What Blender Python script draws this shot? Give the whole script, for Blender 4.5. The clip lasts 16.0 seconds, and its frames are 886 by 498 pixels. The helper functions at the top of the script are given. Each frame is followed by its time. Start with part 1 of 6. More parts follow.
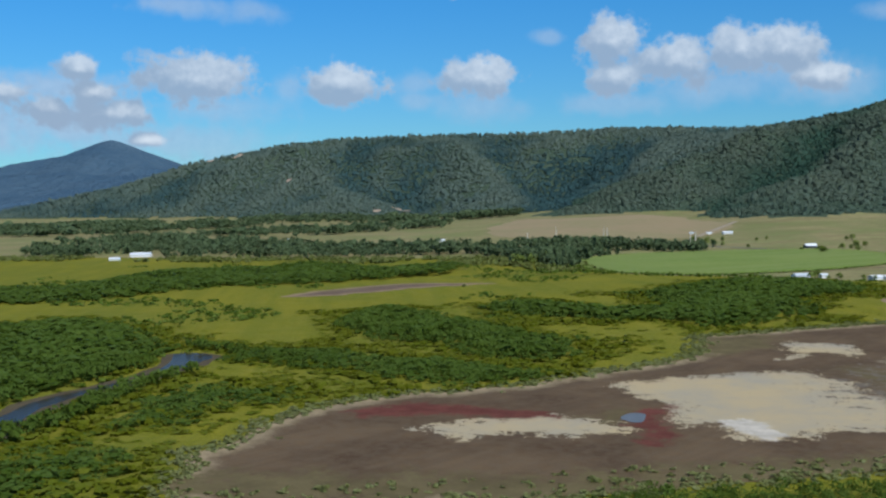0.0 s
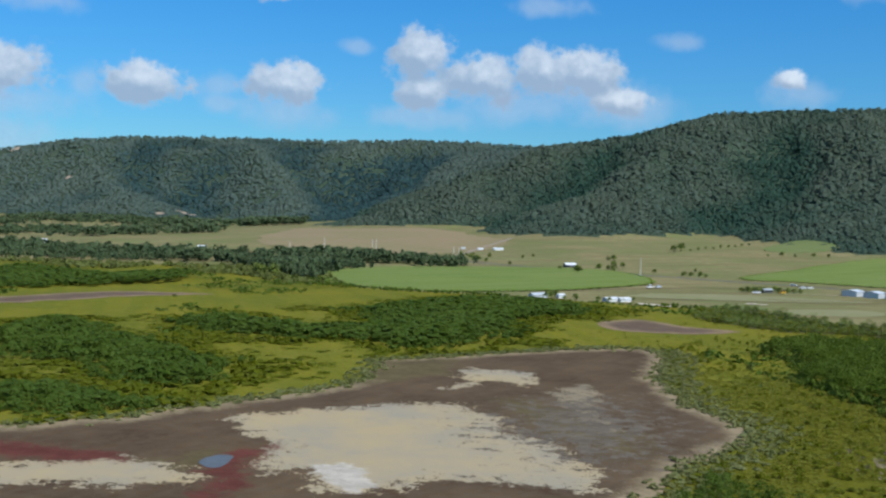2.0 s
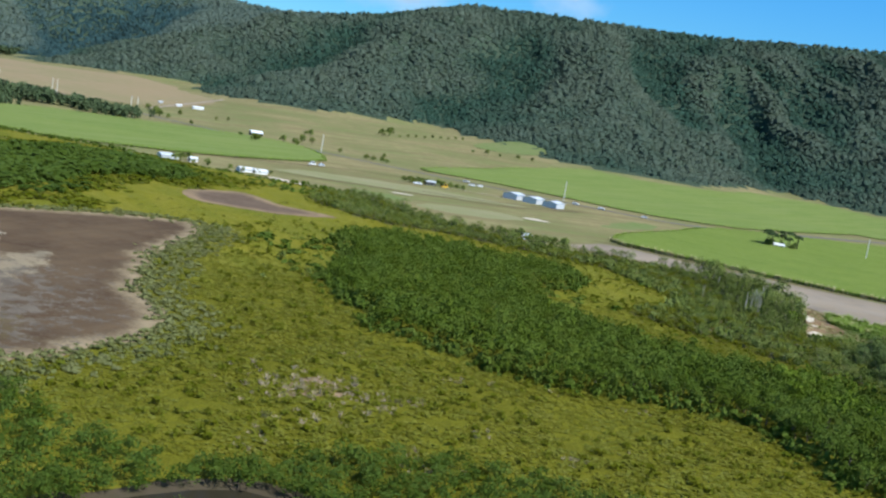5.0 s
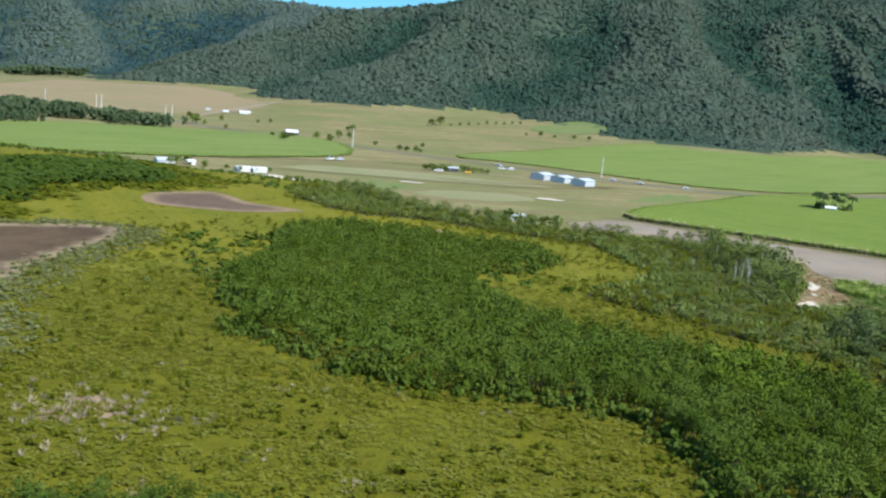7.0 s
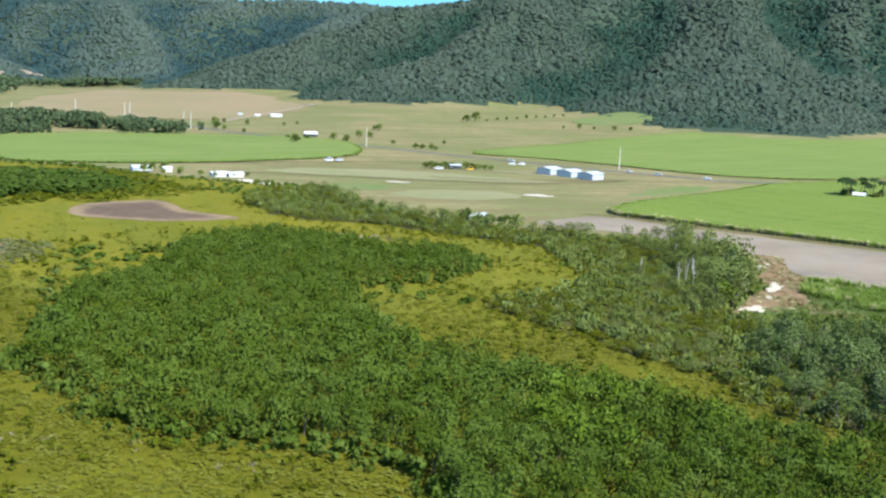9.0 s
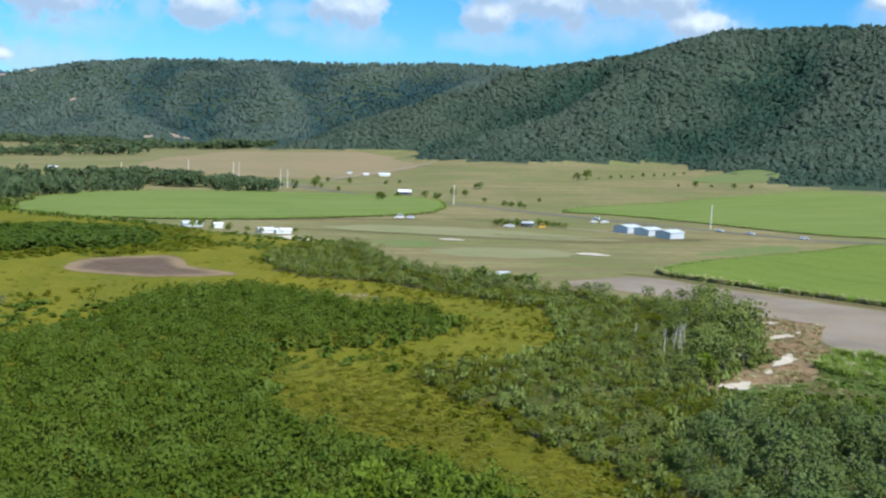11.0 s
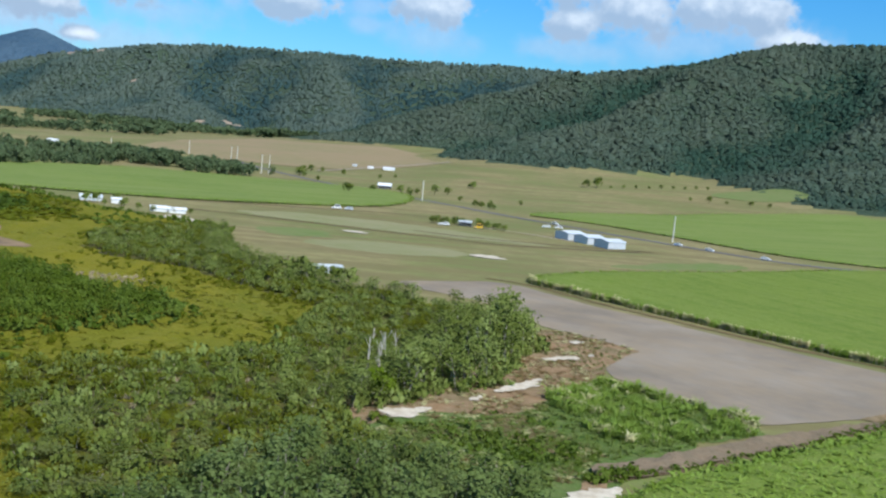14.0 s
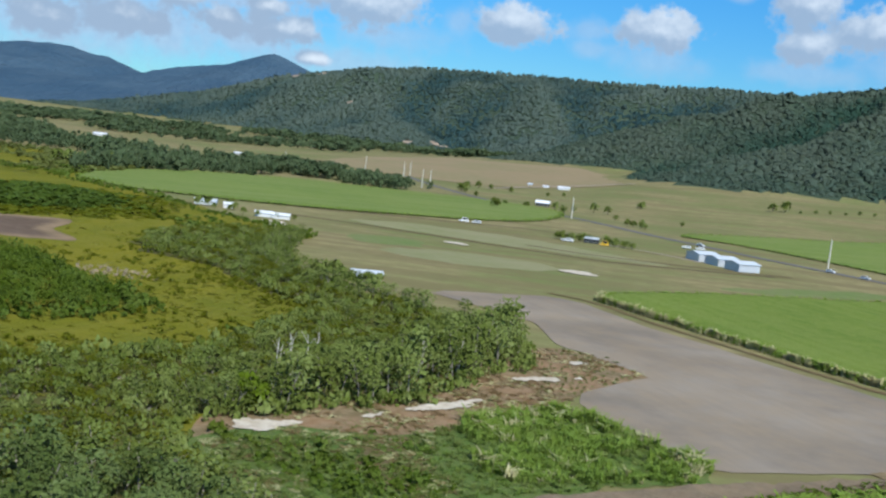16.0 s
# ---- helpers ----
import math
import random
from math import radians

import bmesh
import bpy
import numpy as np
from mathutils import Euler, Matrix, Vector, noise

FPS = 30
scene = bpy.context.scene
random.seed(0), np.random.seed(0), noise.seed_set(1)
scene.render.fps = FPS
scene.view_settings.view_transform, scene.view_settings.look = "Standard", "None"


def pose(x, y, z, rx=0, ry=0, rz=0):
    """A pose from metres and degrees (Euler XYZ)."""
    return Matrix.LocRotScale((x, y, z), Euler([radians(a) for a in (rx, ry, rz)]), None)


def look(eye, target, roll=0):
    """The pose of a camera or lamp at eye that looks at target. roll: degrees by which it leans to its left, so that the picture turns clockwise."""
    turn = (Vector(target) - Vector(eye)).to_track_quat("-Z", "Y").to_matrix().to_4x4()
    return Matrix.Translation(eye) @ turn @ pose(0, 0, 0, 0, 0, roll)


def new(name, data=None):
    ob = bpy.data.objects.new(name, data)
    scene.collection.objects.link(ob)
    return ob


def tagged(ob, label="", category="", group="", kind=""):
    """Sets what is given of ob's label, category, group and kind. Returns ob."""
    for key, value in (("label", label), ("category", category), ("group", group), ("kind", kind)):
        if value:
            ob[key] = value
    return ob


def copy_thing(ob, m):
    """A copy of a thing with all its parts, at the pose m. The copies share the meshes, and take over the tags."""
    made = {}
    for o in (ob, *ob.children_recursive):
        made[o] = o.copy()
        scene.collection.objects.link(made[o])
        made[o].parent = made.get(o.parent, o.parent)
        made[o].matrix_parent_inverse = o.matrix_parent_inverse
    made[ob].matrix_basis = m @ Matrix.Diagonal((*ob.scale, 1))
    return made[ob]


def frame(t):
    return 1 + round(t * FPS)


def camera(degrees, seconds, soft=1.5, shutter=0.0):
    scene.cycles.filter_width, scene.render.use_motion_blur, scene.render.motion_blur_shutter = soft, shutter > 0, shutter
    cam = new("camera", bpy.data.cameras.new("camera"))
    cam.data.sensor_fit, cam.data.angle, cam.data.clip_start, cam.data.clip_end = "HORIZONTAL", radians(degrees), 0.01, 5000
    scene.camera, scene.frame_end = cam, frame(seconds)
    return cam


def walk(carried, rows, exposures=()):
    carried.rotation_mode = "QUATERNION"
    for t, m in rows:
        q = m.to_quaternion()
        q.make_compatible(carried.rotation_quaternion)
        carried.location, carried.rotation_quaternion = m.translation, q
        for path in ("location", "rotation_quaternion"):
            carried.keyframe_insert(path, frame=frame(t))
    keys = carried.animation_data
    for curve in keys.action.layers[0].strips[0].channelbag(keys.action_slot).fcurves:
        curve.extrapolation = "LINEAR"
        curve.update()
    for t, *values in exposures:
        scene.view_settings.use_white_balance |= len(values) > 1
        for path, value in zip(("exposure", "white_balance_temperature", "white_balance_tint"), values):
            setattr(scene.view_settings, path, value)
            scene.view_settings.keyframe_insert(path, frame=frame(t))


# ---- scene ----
cam = camera(44.00, 16.0, soft=2.4)
# seconds, place in metres, yaw, pitch, roll in degrees
PATH = [
    (0.0, -185.79, -136.18, 56.13, 14.22, -3.14, 0.76),
    (0.5, -176.17, -124.53, 55.36, 12.49, -2.73, 0.63),
    (1.0, -164.96, -111.37, 54.36, 10.49, -3.58, 0.28),
    (1.5, -154.54, -98.21, 53.90, 7.11, -2.52, -1.82),
    (2.0, -144.09, -86.69, 54.44, 4.60, -2.51, -1.78),
    (2.5, -130.88, -77.01, 52.62, 0.79, -0.54, -0.56),
    (3.0, -118.73, -68.17, 52.46, -3.02, -1.66, -3.21),
    (3.5, -107.22, -59.32, 52.62, -3.63, -3.89, -5.03),
    (4.0, -93.67, -51.55, 53.02, -3.13, -6.03, -7.72),
    (4.5, -80.02, -44.43, 53.48, -4.58, -8.14, -9.70),
    (5.0, -67.05, -36.07, 54.50, -6.79, -7.74, -9.84),
    (5.2, -61.84, -33.13, 54.43, -6.79, -7.70, -9.45),
    (7.3, -5.12, -3.08, 54.71, -0.87, -9.19, -5.08),
    (7.5, 0.00, 0.00, 54.96, -0.00, -9.69, -5.48),
    (8.0, 12.99, 8.05, 54.83, 1.20, -10.52, -5.54),
    (8.5, 25.97, 16.69, 54.41, 0.69, -11.85, -4.52),
    (9.0, 38.83, 25.80, 55.56, 2.63, -9.22, -2.82),
    (9.2, 43.62, 29.50, 55.43, 3.95, -7.35, -1.31),
    (11.3, 95.66, 69.19, 51.77, 12.31, -6.42, -2.85),
    (11.5, 101.28, 73.02, 51.46, 13.06, -6.77, -2.99),
    (12.0, 113.25, 82.12, 50.61, 13.36, -7.42, -2.92),
    (12.5, 125.07, 91.63, 51.00, 13.87, -8.85, -2.74),
    (13.0, 136.94, 102.50, 50.81, 15.62, -7.90, -3.65),
    (13.5, 147.71, 113.95, 49.62, 15.58, -7.24, -5.19),
    (14.0, 158.35, 125.35, 48.58, 15.87, -6.37, -5.68),
    (14.5, 168.78, 136.58, 47.96, 15.57, -6.56, -5.00),
    (15.0, 179.12, 147.90, 46.97, 20.15, -5.12, -3.72),
    (15.5, 189.46, 159.88, 47.06, 24.51, -5.28, -5.29),
    (16.0, 199.16, 171.49, 45.66, 28.00, -6.27, -6.35),
]
walk(cam, [(t, pose(x, y, z, 90 + pitch, roll, yaw)) for t, x, y, z, yaw, pitch, roll in PATH],
     exposures=[(t, stops + .08, 5950, 8) for t, stops in ((0, -.15), (2, -.05), (3.5, .04), (5, .36), (7.5, .5), (8.5, .55), (9, .80), (11.5, .3), (12.5, .3), (14.5, .15), (16, .05))])

# ---- sky, sun ----
SUN_AZ, SUN_EL = 127.0, 47.0      # clockwise from +y, above the horizon
sun = new("sun", bpy.data.lights.new("sun", "SUN"))
sun.data.energy, sun.data.angle, sun.data.color = 4.2, radians(0.55), (1.0, 0.96, 0.89)
sd_ = Vector((math.sin(radians(SUN_AZ)) * math.cos(radians(SUN_EL)), math.cos(radians(SUN_AZ)) * math.cos(radians(SUN_EL)), math.sin(radians(SUN_EL))))
sun.matrix_world = look(sd_ * 500, (0, 0, 0))


class Nodes:
    """A short way to write node trees."""

    def __init__(self, tree, empty=True):
        self.tree = tree
        if empty:
            tree.nodes.clear()

    def add(self, kind, inputs=None, **props):
        n = self.tree.nodes.new(kind)
        for k, v in props.items():
            setattr(n, k, v)
        for k, v in (inputs or {}).items():
            if isinstance(v, bpy.types.NodeSocket):
                self.tree.links.new(v, n.inputs[k])
            else:
                n.inputs[k].default_value = v
        return n

    def math(self, op, a, b=0.0, c=0.0, clamp=False):
        return self.add("ShaderNodeMath", {0: a, 1: b, 2: c}, operation=op, use_clamp=clamp).outputs[0]

    def smooth(self, x, lo, hi):
        return self.add("ShaderNodeMapRange", {"Value": x, "From Min": lo, "From Max": hi}, interpolation_type="SMOOTHSTEP").outputs["Result"]

    def noise(self, vec, scale, detail=3.0, rough=0.55, dim="3D"):
        return self.add("ShaderNodeTexNoise", {"Vector": vec, "Scale": scale, "Detail": detail, "Roughness": rough}, noise_dimensions=dim).outputs["Fac"]

    def mix(self, f, a, b):
        n = self.add("ShaderNodeMix", data_type="RGBA", clamp_factor=True)
        for key, v in ((0, f), (6, a), (7, b)):
            if isinstance(v, bpy.types.NodeSocket):
                self.tree.links.new(v, n.inputs[key])
            else:
                n.inputs[key].default_value = (*v, 1) if key else v
        return n.outputs[2]


world = bpy.data.worlds.new("sky")
scene.world = world
world.use_nodes = True
N = Nodes(world.node_tree)
d = N.add("ShaderNodeTexCoord").outputs["Generated"]
xyz = N.add("ShaderNodeSeparateXYZ", {0: d})
el = N.math("MULTIPLY", N.math("ARCSINE", xyz.outputs[2]), 57.29578)
sky = N.add("ShaderNodeTexSky", sky_type="NISHITA", sun_disc=False, sun_elevation=radians(SUN_EL), sun_rotation=radians(SUN_AZ), altitude=20, air_density=1.0, dust_density=0.0, ozone_density=4.0)
sky = N.add("ShaderNodeMix", {0: 1.0, 6: sky.outputs[0], 7: N.mix(N.smooth(el, 14.0, 30.0), N.mix(N.smooth(el, 1.0, 14.0), (0.43, 0.83, 1.12), (0.32, 0.93, 1.35)), (0.68, 0.97, 1.08))}, data_type="RGBA", blend_type="MULTIPLY").outputs[2]
# the sky goes on with scattered cloud above and behind
far = N.noise(N.add("ShaderNodeVectorMath", {0: d, 1: (3.0, 3.0, 7.0)}, operation="MULTIPLY").outputs[0], 1.3, 6.0, 0.6)
far = N.math("MULTIPLY", N.smooth(far, 0.58, 0.72), N.smooth(el, 14.0, 22.0))
c = N.mix(far, sky, (8.0, 8.2, 8.5))
bg = N.add("ShaderNodeBackground", {"Color": c, "Strength": 0.085})
out = N.add("ShaderNodeOutputWorld")
N.tree.links.new(bg.outputs[0], out.inputs[0])


# ---- materials ----
def surface(name, colours, scale=0.1, fine=2.0, rough=0.9, bump=0.0, bump_scale=1.0, tint=0.0, masks=(), stripes=None, fine_amount=0.5, spec=0.04):
    """A weathered surface: three colours mixed by coarse and fine noise, in metres. tint: how far pieces differ. masks: (attribute, colour, jitter in metres, width)."""
    m = bpy.data.materials.new(name)
    m.use_nodes = True
    n = Nodes(m.node_tree)
    p = n.add("ShaderNodeNewGeometry")
    pos = p.outputs["Position"]
    coarse = n.smooth(n.noise(pos, scale, 5.0, 0.6), 0.33, 0.67)
    small = n.smooth(n.noise(pos, fine, 4.0, 0.65), 0.3, 0.7)
    c = n.mix(coarse, colours[0], colours[1])
    c = n.mix(n.math("MULTIPLY", small, fine_amount), c, colours[2])
    if stripes:
        ang, width, amount, col = stripes
        turned = n.add("ShaderNodeVectorRotate", {"Vector": pos, "Angle": radians(ang)}, rotation_type="Z_AXIS").outputs[0]
        long = n.add("ShaderNodeVectorMath", {0: turned, 1: (1 / width, 0.06 / width, 0.0)}, operation="MULTIPLY").outputs[0]
        c = n.mix(n.math("MULTIPLY", n.smooth(n.noise(long, 1.0, 3.0), 0.42, 0.62), amount), c, col)
    for key, col, jitter, width, freq, *second in masks:
        a = n.add("ShaderNodeAttribute", attribute_name=key).outputs["Fac"]
        both = n.math("ADD", n.math("MULTIPLY", n.noise(pos, freq, 4.0, 0.65), 0.62), n.math("MULTIPLY", n.noise(pos, freq * 5.5, 3.0, 0.7), 0.38))
        w = n.math("MULTIPLY", n.math("SUBTRACT", both, 0.5), jitter * 2.4)
        f = n.smooth(n.math("ADD", a, w), width, -width)
        other, drift = second or (tuple(v * 0.68 for v in col), freq * 0.7)
        c2 = n.mix(n.smooth(n.noise(pos, drift, 4.0, 0.7), 0.35, 0.7), col, other)
        c = n.mix(f, c, c2)
    if tint:
        a = n.add("ShaderNodeAttribute", attribute_name="tint").outputs["Fac"]
        r = n.add("ShaderNodeObjectInfo").outputs["Random"]
        v = n.math("FRACT", n.math("ADD", a, n.math("MULTIPLY", r, 7.31)))
        isl = p.outputs["Random Per Island"]
        v = n.math("ADD", n.math("MULTIPLY", v, tint), n.math("MULTIPLY", isl, tint * 0.3))
        hs = n.add("ShaderNodeHueSaturation", {"Color": c, "Value": n.math("ADD", v, 1 - 0.62 * tint), "Saturation": n.math("SUBTRACT", 1.1, n.math("MULTIPLY", v, 0.2))})
        c = hs.outputs[0]
    b = n.add("ShaderNodeBsdfPrincipled", {"Base Color": c, "Roughness": rough, "Specular IOR Level": spec})
    if bump:
        h = n.noise(pos, bump_scale, 4.0, 0.6)
        n.tree.links.new(n.add("ShaderNodeBump", {"Height": h, "Strength": 1.0, "Distance": bump}).outputs[0], b.inputs["Normal"])
    n.tree.links.new(b.outputs[0], n.add("ShaderNodeOutputMaterial").inputs[0])
    return m


def leaves(name, a, b, c, scale=0.05, tint=0.5, glow_through=0.4, masks=(), up=0.45):
    """Foliage: leaf colour that drifts over metres and from plant to plant; some light comes through. up: how far the many small leaves of a clump face the sky."""
    m = surface(name, (a, b, c), scale=scale, fine=0.6, rough=0.7, tint=tint, spec=0.07, masks=masks)
    n = m.node_tree
    bs = next(k for k in n.nodes if k.type == "BSDF_PRINCIPLED")
    o = next(k for k in n.nodes if k.type == "OUTPUT_MATERIAL")
    t = n.nodes.new("ShaderNodeBsdfTranslucent")
    mixer = n.nodes.new("ShaderNodeMixShader")
    mixer.inputs[0].default_value = glow_through
    n.links.new(bs.inputs["Base Color"].links[0].from_socket, t.inputs[0])
    k = Nodes(n, False)
    face = k.add("ShaderNodeVectorMath", {0: k.add("ShaderNodeNewGeometry").outputs["Normal"], 1: (1 - up, 1 - up, 1 - up), 2: (0, 0, up)}, operation="MULTIPLY_ADD").outputs[0]
    face = k.add("ShaderNodeVectorMath", {0: face}, operation="NORMALIZE").outputs[0]
    n.links.new(face, bs.inputs["Normal"])
    n.links.new(face, t.inputs["Normal"])
    n.links.new(bs.outputs[0], mixer.inputs[1])
    n.links.new(t.outputs[0], mixer.inputs[2])
    n.links.new(mixer.outputs[0], o.inputs[0])
    return m


def plain(name, colour, rough=0.5, metal=0.0, var=0.12, scale=1.5):
    lo, hi = tuple(v * (1 - var) for v in colour), tuple(min(1, v * (1 + var)) for v in colour)
    m = surface(name, (lo, hi, tuple(v * (1 - 2 * var) for v in colour)), scale=scale, fine=scale * 6, rough=rough, fine_amount=0.4, spec=0.4)
    next(k for k in m.node_tree.nodes if k.type == "BSDF_PRINCIPLED").inputs["Metallic"].default_value = metal
    return m


M_PASTURE = surface("dry_grass", ((.315, .264, .126), (.182, .220, .070), (.190, .166, .074)), 0.011, 0.14, bump=.2, bump_scale=.5, fine_amount=.6, stripes=(68, 9, .6, (.195, .155, .074)))
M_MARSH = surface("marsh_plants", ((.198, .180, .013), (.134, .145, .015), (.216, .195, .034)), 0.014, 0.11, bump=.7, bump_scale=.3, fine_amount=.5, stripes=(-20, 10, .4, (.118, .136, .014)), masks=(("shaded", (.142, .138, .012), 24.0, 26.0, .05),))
M_MUD = surface("salt_mud", ((.080, .049, .027), (.146, .096, .052), (.136, .100, .064)), 0.045, 0.32, bump=.12, fine_amount=.65, stripes=(28, 4, .25, (.070, .048, .030)), masks=(
    ("rim", (.34, .262, .155), 6.0, 3.5, .18), ("olive", (.150, .118, .056), 26.0, 6.0, .10), ("silt", (.300, .238, .150), 13.0, .9, .17, (.215, .180, .125), .08), ("pale", (.455, .352, .200), 15.0, .55, .13, (.350, .310, .232), .03), ("crumbs", (.110, .082, .055), 26.0, .7, .30), ("grey", (.175, .142, .105), 95.0, 5.0, .22), ("white", (.60, .53, .43), 7.0, 1.0, .25), ("red", (.15, .052, .038), 11.0, 2.5, .2)))
M_MUD_SMALL = surface("dark_mud", ((.12, .082, .054), (.15, .105, .072), (.19, .14, .10)), 0.05, 0.3, masks=(("rim", (.31, .22, .13), 4.0, 2.5, .12),))
M_BANK = surface("wet_bank_mud", ((.085, .066, .044), (.11, .085, .055), (.07, .065, .03)), 0.1, 0.5)
M_SAND = surface("pale_sand", ((.66, .585, .46), (.72, .65, .53), (.36, .265, .16)), 0.25, 0.55, bump=.15, fine_amount=.55)
M_EARTH = surface("brown_earth", ((.285, .170, .088), (.165, .130, .062), (.36, .265, .165)), 0.11, 0.5, bump=.15, fine_amount=.6)
M_WEED = surface("green_weeds", ((.085, .150, .030), (.120, .175, .045), (.165, .165, .07)), 0.09, 0.5, bump=.4, bump_scale=.6)
M_PLOUGH = surface("ploughed_soil", ((.325, .274, .214), (.222, .186, .144), (.345, .258, .162)), 0.030, 0.09, bump=.06, bump_scale=2, fine_amount=.5, stripes=(-47, 1.6, .16, (.225, .186, .142)))
M_TAN = surface("tan_stubble", ((.30, .225, .125), (.25, .215, .105), (.33, .255, .15)), 0.010, 0.1)
M_CANE = surface("cane_leaves", ((.150, .212, .034), (.118, .180, .028), (.205, .245, .056)), 0.03, 0.28, bump=.6, bump_scale=.5, fine_amount=.6, stripes=(-47, 5, .45, (.20, .245, .062)))
M_CANE_FAR = surface("young_cane", ((.172, .230, .050), (.138, .202, .042), (.215, .248, .078)), 0.012, 0.16, bump=.3, bump_scale=.4, stripes=(47, 8, .55, (.22, .255, .082)))
M_CANE_BLADE = leaves("cane_blade", (.225, .325, .060), (.19, .29, .050), (.31, .375, .10), tint=.35, up=.7, glow_through=.3)
M_CANE_DRY = leaves("cane_trash", (.50, .47, .24), (.40, .42, .19), (.56, .50, .29), tint=.4, up=.75, glow_through=.15)
M_DRY_GRASS = leaves("dry_grass_blade", (.30, .20, .095), (.24, .175, .075), (.37, .28, .15), tint=.4, up=.8, glow_through=.5)
M_SPOIL = surface("dug_soil", ((.225, .165, .105), (.165, .130, .082), (.29, .225, .15)), 0.3, 1.2, bump=.3, bump_scale=.9)
M_LITTER = surface("leaf_litter", ((.088, .092, .028), (.12, .12, .03), (.105, .08, .042)), 0.07, 0.4, bump=.3, bump_scale=.6)
M_ROAD = surface("asphalt", ((.16, .15, .14), (.13, .125, .12), (.2, .19, .175)), 0.05, 1.0)
M_BRACKEN = surface("dry_bracken", ((.16, .11, .055), (.115, .105, .04), (.21, .15, .085)), 0.15, 0.7, bump=.3, bump_scale=.8)
M_DARK_EARTH = surface("damp_brown_soil", ((.12, .085, .052), (.15, .11, .065), (.18, .14, .08)), 0.05, 0.5)
M_GREEN_GRASS = surface("green_grass", ((.15, .21, .06), (.185, .215, .075), (.22, .22, .10)), 0.03, 0.15, bump=.2, bump_scale=.5)
M_LIGHT_GRASS = surface("bleached_grass", ((.275, .262, .13), (.235, .24, .105), (.31, .285, .165)), 0.03, 0.15, bump=.2, bump_scale=.5)
M_GRAVEL = surface("gravel_track", ((.34, .28, .2), (.3, .24, .17), (.4, .34, .26)), 0.05, 0.8)
M_WATER = surface("creek_water", ((.038, .031, .018), (.031, .028, .016), (.046, .037, .022)), 0.05, 0.5, rough=.24, spec=.04)
M_POOL = surface("shallow_pool", ((.13, .12, .10), (.15, .14, .12), (.11, .10, .085)), 0.2, 0.6, rough=.25, spec=.12)
M_DEAD = plain("bleached_twigs", (.43, .345, .23), .9, var=.25)
M_MANGROVE = leaves("mangrove_leaves", (.092, .152, .026), (.116, .178, .030), (.144, .194, .048), tint=.35, up=.78, glow_through=.45)
M_MANGROVE_TALL = leaves("tall_mangrove_leaves", (.090, .142, .018), (.116, .168, .022), (.150, .190, .040), tint=.45, up=.52, glow_through=.36)
M_MANGROVE_OLIVE = leaves("olive_mangrove_leaves", (.095, .155, .022), (.125, .170, .026), (.16, .20, .04), tint=.5)
M_MARSH_SHRUB = leaves("marsh_shrub_leaves", (.132, .165, .016), (.162, .180, .018), (.19, .197, .035), tint=.3, up=.8)
M_OAK_LEAF = leaves("oak_needles", (.104, .152, .036), (.130, .178, .046), (.17, .205, .08), tint=.6, up=.5, glow_through=.26)
M_WEED_BLADE = leaves("grass_blades", (.17, .27, .05), (.21, .27, .07), (.27, .27, .11), tint=.3, up=.65)
M_LIGHT_LEAF = leaves("light_mangrove_leaves", (.145, .215, .026), (.165, .235, .03), (.21, .27, .05), tint=.35)
M_WOOD_LEAF = leaves("paperbark_leaves", (.132, .182, .030), (.162, .204, .042), (.205, .226, .078), tint=.65, up=.5, glow_through=.24)
M_BELT = leaves("dark_grove_leaves", (.086, .136, .060), (.112, .156, .070), (.15, .182, .096), tint=.5, up=.6)
M_GREY_LEAF = leaves("grey_scrub_leaves", (.170, .202, .050), (.148, .190, .040), (.27, .28, .12), tint=.5, up=.75)
M_FRINGE = leaves("saltbush_leaves", (.24, .262, .10), (.205, .235, .075), (.33, .33, .17), tint=.35, up=.85)
M_YELLOW = leaves("yellow_mangrove_leaves", (.226, .226, .028), (.188, .206, .028), (.262, .252, .064), tint=.35, up=.82, glow_through=.36)
# air haze is mixed into both forest colours as blue, most on the ridge
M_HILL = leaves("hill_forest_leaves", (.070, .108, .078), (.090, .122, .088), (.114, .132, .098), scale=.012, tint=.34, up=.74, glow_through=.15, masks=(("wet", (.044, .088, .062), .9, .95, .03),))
M_HILL_FAR = leaves("hazed_ridge_leaves", (.092, .136, .114), (.112, .152, .122), (.138, .164, .128), scale=.008, tint=.22, up=.84, glow_through=.15, masks=(("wet", (.050, .098, .100), .8, .9, .02),))
M_HILL_GROUND = surface("forest_floor", ((.046, .076, .046), (.064, .088, .056), (.075, .098, .064)), 0.02, 0.12, bump=4, bump_scale=.12)
# the blue of distant haze is painted into the mountain colours
M_BACKDROP = surface("hazed_mountain", ((.054, .098, .146), (.076, .122, .166), (.042, .084, .130)), 0.006, 0.05, bump=18, bump_scale=.03)
M_BARK = plain("pale_bark", (.33, .29, .23), .9, var=.3)
M_SNAG = plain("bleached_wood", (.56, .51, .43), .85, var=.2)
M_DARK_BARK = plain("dark_bark", (.12, .1, .08), .9, var=.25)
M_IRON = plain("galvanised_iron", (.58, .62, .65), .5)
M_HANGAR_WALL = plain("pale_blue_sheet", (.55, .58, .60), .5, var=.05)
M_HANGAR_ROOF = plain("pale_roof_sheet", (.62, .66, .69), .55, var=.05)
M_WHITE = plain("white_paint", (.80, .80, .78), .5, var=.04)
# near black for small doors, and for house walls painted as if in shade
M_SHADE = plain("dark_door_shaded_wall", (.05, .055, .06), .6)
M_ROOF = plain("white_roof_sheet", (.82, .83, .84), .4, var=.03)
M_GLASS = plain("dark_glass", (.03, .035, .04), .1)
